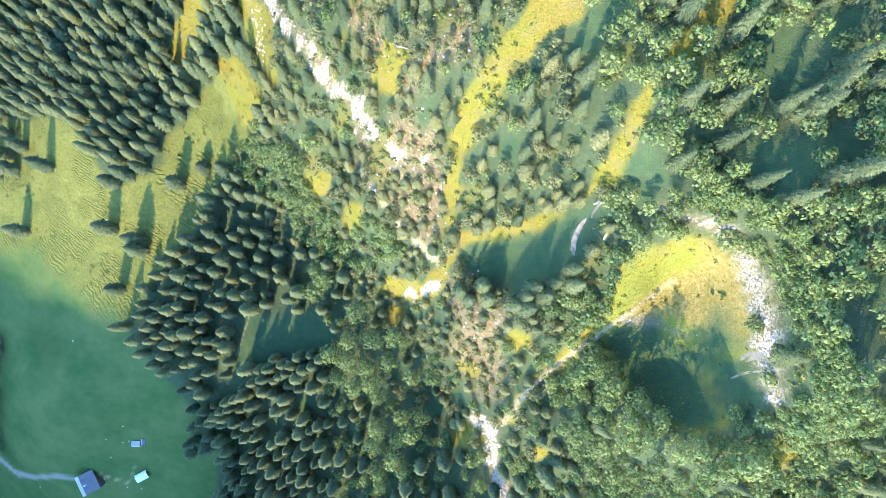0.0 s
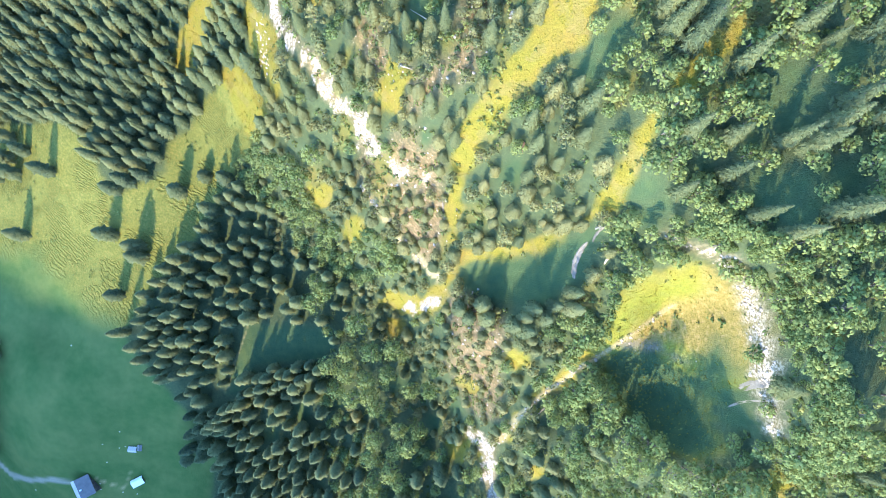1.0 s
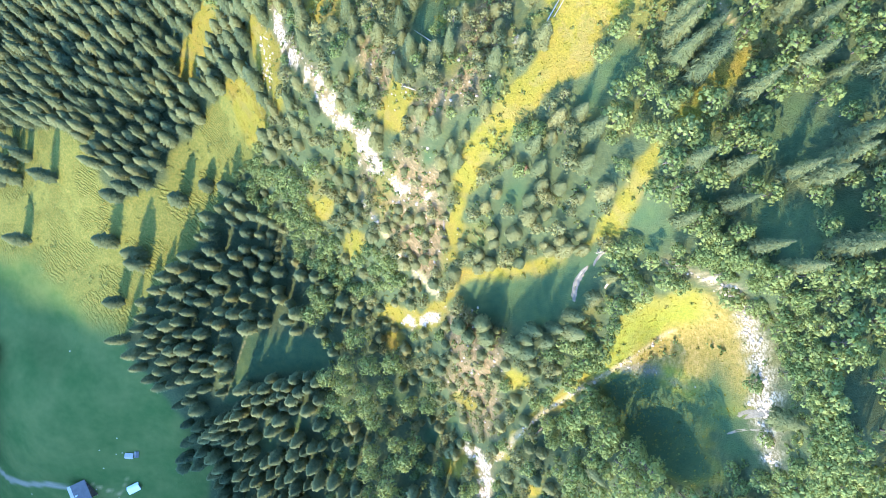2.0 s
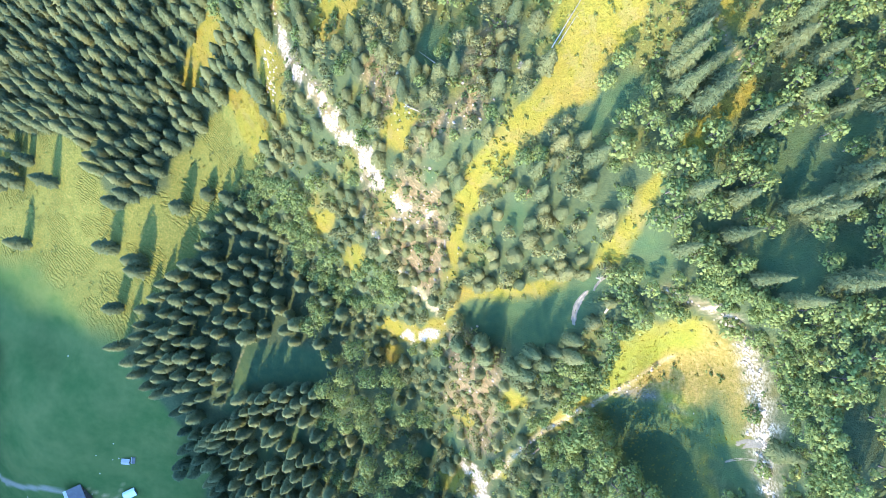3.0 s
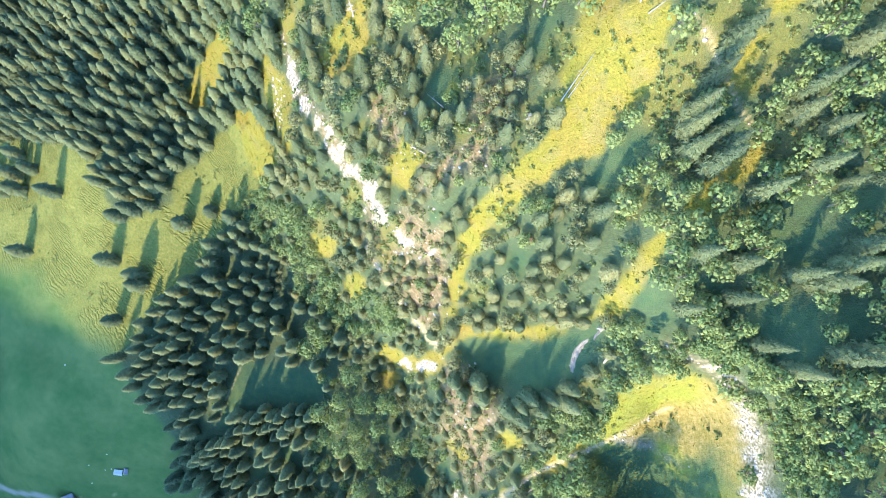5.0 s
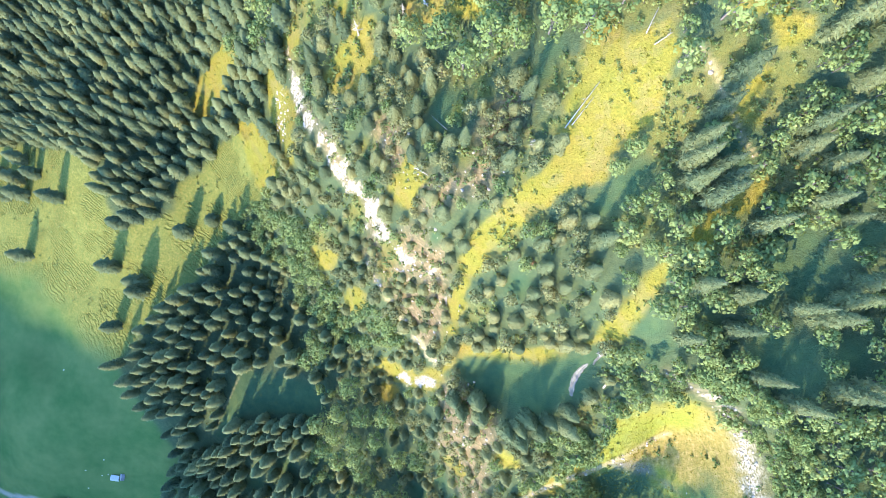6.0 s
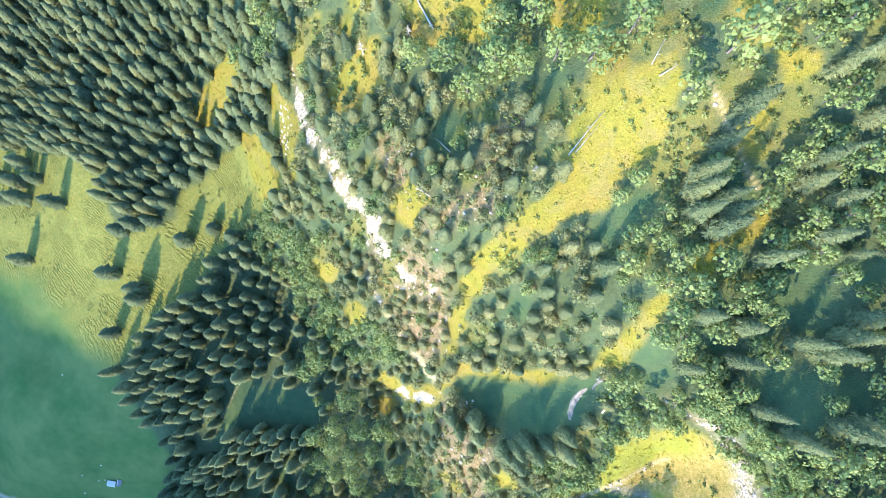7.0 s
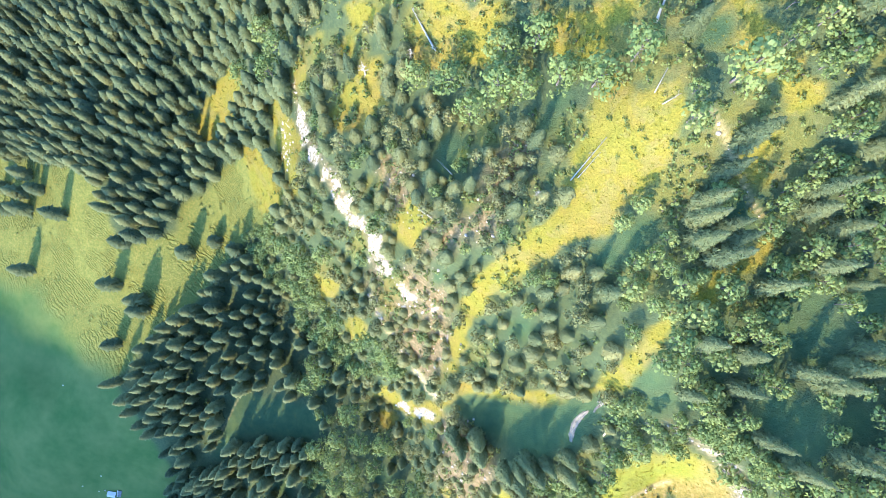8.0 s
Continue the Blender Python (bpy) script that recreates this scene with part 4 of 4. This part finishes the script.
outcrop("rock_outcrop", 41.4, 18.1, 5.8, 2.0, 0.8, 76, 3, "long grey rock slab jutting from the shaded grass", GREYROCK, 0.2)
outcrop("rock_outcrop", 45.2, 25.4, 2.6, 1.0, 0.9, 60, 4, "small grey rock slab in the grass", GREYROCK)
outcrop("rock_outcrop", -0.2, 35.5, 4.5, 0.8, 0.8, 96, 5, "narrow grey rock rib among young conifers", GREYROCK, 0.05)
outcrop("rock_outcrop", 84.6, -15.9, 2.4, 1.8, 0.7, 60, 6, "flat grey rock in the pale scree", GREYROCK, 0.2)
outcrop("rock_outcrop", 84.0, -21.2, 3.0, 0.7, 0.6, 48, 7, "thin grey rock edge below the scree", GREYROCK, 0.05)
outcrop("rock_outcrop", 35.7, 118.7, 4.5, 0.7, 0.5, 82, 8, "pale rock rib in the upper clearing", STONE, 0.08)
outcrop("rock_outcrop", 36.7, -33.2, 3.6, 0.7, 0.7, 46, 9, "grey rock edge beside the bare trail", GREYROCK, 0.05)
outcrop("rock_outcrop", 48.2, 18.4, 1.8, 0.8, 0.8, 62, 10, "pale broken rock among the bushes", STONE, 0.1)


# ---------------------------------------------------------------- dead wood
def fallen_log(x0, y0, x1, y1, radius, label, roots=False, branches=5, seed=1):
    r = np.random.RandomState(seed)
    thing = new("fallen_log")
    z0, z1 = float(land(x0, y0)) + radius + 0.5, float(land(x1, y1)) + radius + 0.7
    a, b = np.array((x0, y0, z0)), np.array((x1, y1, z1))
    piece("stem", tri_mesh("stem", *tube(a, b, radius, radius * 0.35, 8), [DEADWOOD]), thing)
    for i in range(branches):
        f = r.uniform(0.35, 0.95)
        p = a + (b - a) * f
        q = p + np.array((r.uniform(-1.3, 1.3), r.uniform(-1.3, 1.3), r.uniform(0.1, 0.9)))
        piece("branch", tri_mesh("branch", *tube(p, q, radius * 0.3, 0.02, 5), [DEADWOOD]), thing)
    if roots:
        for i in range(9):
            d = r.normal(size=3)
            d = d / np.linalg.norm(d) * (0.9, 0.9, 0.7) * r.uniform(0.8, 1.6)
            piece("root", tri_mesh("root", *tube(a, a + d, radius * 0.6, 0.03, 5), [DEADWOOD]), thing)
    return tagged(thing, label, "fallen log", "fallen logs")


fallen_log(24.0, 83.9, 29.7, 93.4, 0.17, "long bleached tree trunk lying in the yellow grass", False, 6, 2)
fallen_log(25.5, 84.5, 29.1, 90.2, 0.11, "thin bleached trunk beside a longer one", False, 3, 3)
fallen_log(-15.5, 118.5, -23.0, 128.0, 0.32, "bleached fallen trunk with its root plate", True, 8, 4)
fallen_log(-6.0, 85.1, -11.0, 89.6, 0.16, "thin pale trunk leaning among conifers", False, 2, 5)
fallen_log(39.2, 99.9, 42.3, 102.0, 0.16, "short white trunk in dark bushes", False, 5, 6)
fallen_log(37.1, 102.2, 38.6, 107.2, 0.16, "thin pale trunk at the clearing's edge", False, 3, 7)
fallen_log(-14.1, 75.4, -10.1, 72.8, 0.3, "dark end of a fallen trunk by the dry grass", True, 2, 8)


def snag(x, y, height, seed, mat, label, spread=1.6):
    """A standing dead tree with bare branches."""
    r = np.random.RandomState(seed)
    thing = new("dead_tree")
    z = float(land(x, y))
    piece("trunk", tri_mesh("trunk", *tube((x, y, z - 0.5), (x, y, z + height), 0.22, 0.03, 7), [mat]), thing)
    for i in range(26):
        f = r.uniform(0.25, 0.97)
        a, l = r.uniform(0, 6.283), spread * (1.1 - 0.8 * f) * r.uniform(0.7, 1.3)
        p = np.array((x, y, z + height * f))
        piece("branch", tri_mesh("branch", *tube(p, p + np.array((l * math.cos(a), l * math.sin(a), r.uniform(-0.3, 0.5))), 0.08, 0.02, 4), [mat]), thing)
    return tagged(thing, label, "dead tree", "dead trees")


snag(-36.0, 114.1, 11, 11, DEADWOOD, "bleached dead tree with bare branches", 2.4)
snag(-22.0, 117.0, 8, 12, DEADWOOD, "pale dead tree with spiky bare branches", 1.8)
snag(22.4, 50.4, 5, 13, RUSTY, "small dead conifer with rust-red branches", 1.8)
snag(44.1, 27.0, 7, 14, DEADWOOD, "grey dead tree at the rock's edge", 1.4)
snag(17.0, 80.0, 7, 15, DEADWOOD, "bleached dead tree among conifers", 1.6)


# ---------------------------------------------------------------- the farm in the valley
def box(bm, x0, x1, y0, y1, z0, z1):
    vs = [bm.verts.new((x, y, z)) for z in (z0, z1) for x, y in ((x0, y0), (x1, y0), (x1, y1), (x0, y1))]
    for f in ((3, 2, 1, 0), (4, 5, 6, 7), (0, 1, 5, 4), (1, 2, 6, 5), (2, 3, 7, 6), (3, 0, 4, 7)):
        bm.faces.new([vs[i] for i in f])
    return bm


def slab(bm, a, b, c, d, thick):
    """A sloping plate from four corners."""
    top = [bm.verts.new(p) for p in (a, b, c, d)]
    low = [bm.verts.new((p[0], p[1], p[2] - thick)) for p in (a, b, c, d)]
    bm.faces.new(top)
    bm.faces.new(low[::-1])
    for i in range(4):
        j = (i + 1) % 4
        bm.faces.new((top[j], top[i], low[i], low[j]))
    return bm


def hut(name, x, y, turn, long, wide, eaves, ridge, ridge_at, wall, roof_lit, roof_shade, label, category, chimney=False, windows=0):
    """Walls and a gable roof along local y; ridge_at: where the ridge lies across the width, 0 to 1."""
    thing = new(name)
    z = max(float(land(x + a, y + b)) for a in (-wide / 2, wide / 2) for b in (-long / 2, long / 2)) - 1.2
    thing.matrix_basis = Matrix.Translation((x, y, z)) @ Matrix.Rotation(radians(turn), 4, "Z")
    w, l, o = wide / 2, long / 2, 0.6
    xr = -w + wide * ridge_at
    bm = box(bmesh.new(), -w, w, -l, l, -5.0, eaves)
    for s in (-l, l):
        vs = [bm.verts.new((-w, s, eaves)), bm.verts.new((w, s, eaves)), bm.verts.new((xr, s, ridge))]
        bm.faces.new(vs)
    body = part("wall", bm, wall, thing)
    fall = lambda side: (ridge - eaves) / abs(side - xr) if abs(side - xr) > 0.1 else 0
    if ridge_at > 0.02:
        part("roof", slab(bmesh.new(), (-w - o, -l - o, eaves - o * fall(-w) + 0.15), (xr, -l - o, ridge + 0.15), (xr, l + o, ridge + 0.15), (-w - o, l + o, eaves - o * fall(-w) + 0.15), 0.18), roof_lit, thing, "roof side in its lit tone")
    part("roof", slab(bmesh.new(), (xr, -l - o, ridge + 0.15), (w + o, -l - o, eaves - o * fall(w) + 0.15), (w + o, l + o, eaves - o * fall(w) + 0.15), (xr, l + o, ridge + 0.15), 0.18), roof_shade, thing)
    if chimney:
        part("chimney", box(bmesh.new(), xr + 1.2, xr + 2.0, -1.0, -0.2, eaves, ridge + 1.0), PLASTER, thing, "pale plastered chimney")
    for i in range(windows):
        yy = -l + (i + 0.5) * long / windows
        for side in (-1, 1):
            part("window", box(bmesh.new(), side * w - 0.04, side * w + 0.04, yy - 0.5, yy + 0.5, 1.0, 2.1), ROOF, body)
    return tagged(thing, label, category)


# light painted on the chalet's roof: paler material on the lit half, darker opposite
hut("chalet", -203.7, -106.3, 27, 10.6, 10.0, 3.8, 6.4, 0.32, TIMBER, PALEROOF, ROOF, "timber chalet with a grey tin gable roof on the meadow", "house", True, 4)
hut("barn", -173.9, -103.3, -62, 6.0, 3.4, 2.3, 3.0, 0.25, TIMBER, WHITEROOF, WHITEROOF, "small dark timber barn with a white roof", "barn")
hut("shed", -173.2, -82.6, 88, 3.6, 2.0, 2.0, 2.5, 0.3, TIMBER, PALEROOF, PALEROOF, "small shed with a pale metal roof on the meadow", "shed")
hut("lean_to", -169.3, -81.7, 0, 2.2, 1.4, 1.9, 2.3, 0.3, TIMBER, PALEROOF, ROOF, "tiny grey lean-to beside the shed", "lean-to")
# pale field stones in the grass round the farm
for i, (x, y) in enumerate(((-181.0, -82.1), (-177.4, -81.1), (-189.5, -91.2), (-189.5, -79.7), (-178.9, -72.0), (-184.5, -110.8), (-176.4, -111.9), (-139.6, -82.7), (-196.7, -105.4), (-197.5, -109.3), (-246.3, -115.8), (-204.0, -24.1))):
    ob = tagged(new("field_stone", tri_mesh("field_stone", *stone(60 + i), [STONE])), "pale field stone lying in the green meadow", "stone", "field stones")
    ob.matrix_basis = Matrix.Translation((x, y, float(land(x, y)) + 0.1)) @ Matrix.Diagonal((0.6, 0.45, 0.5, 1))
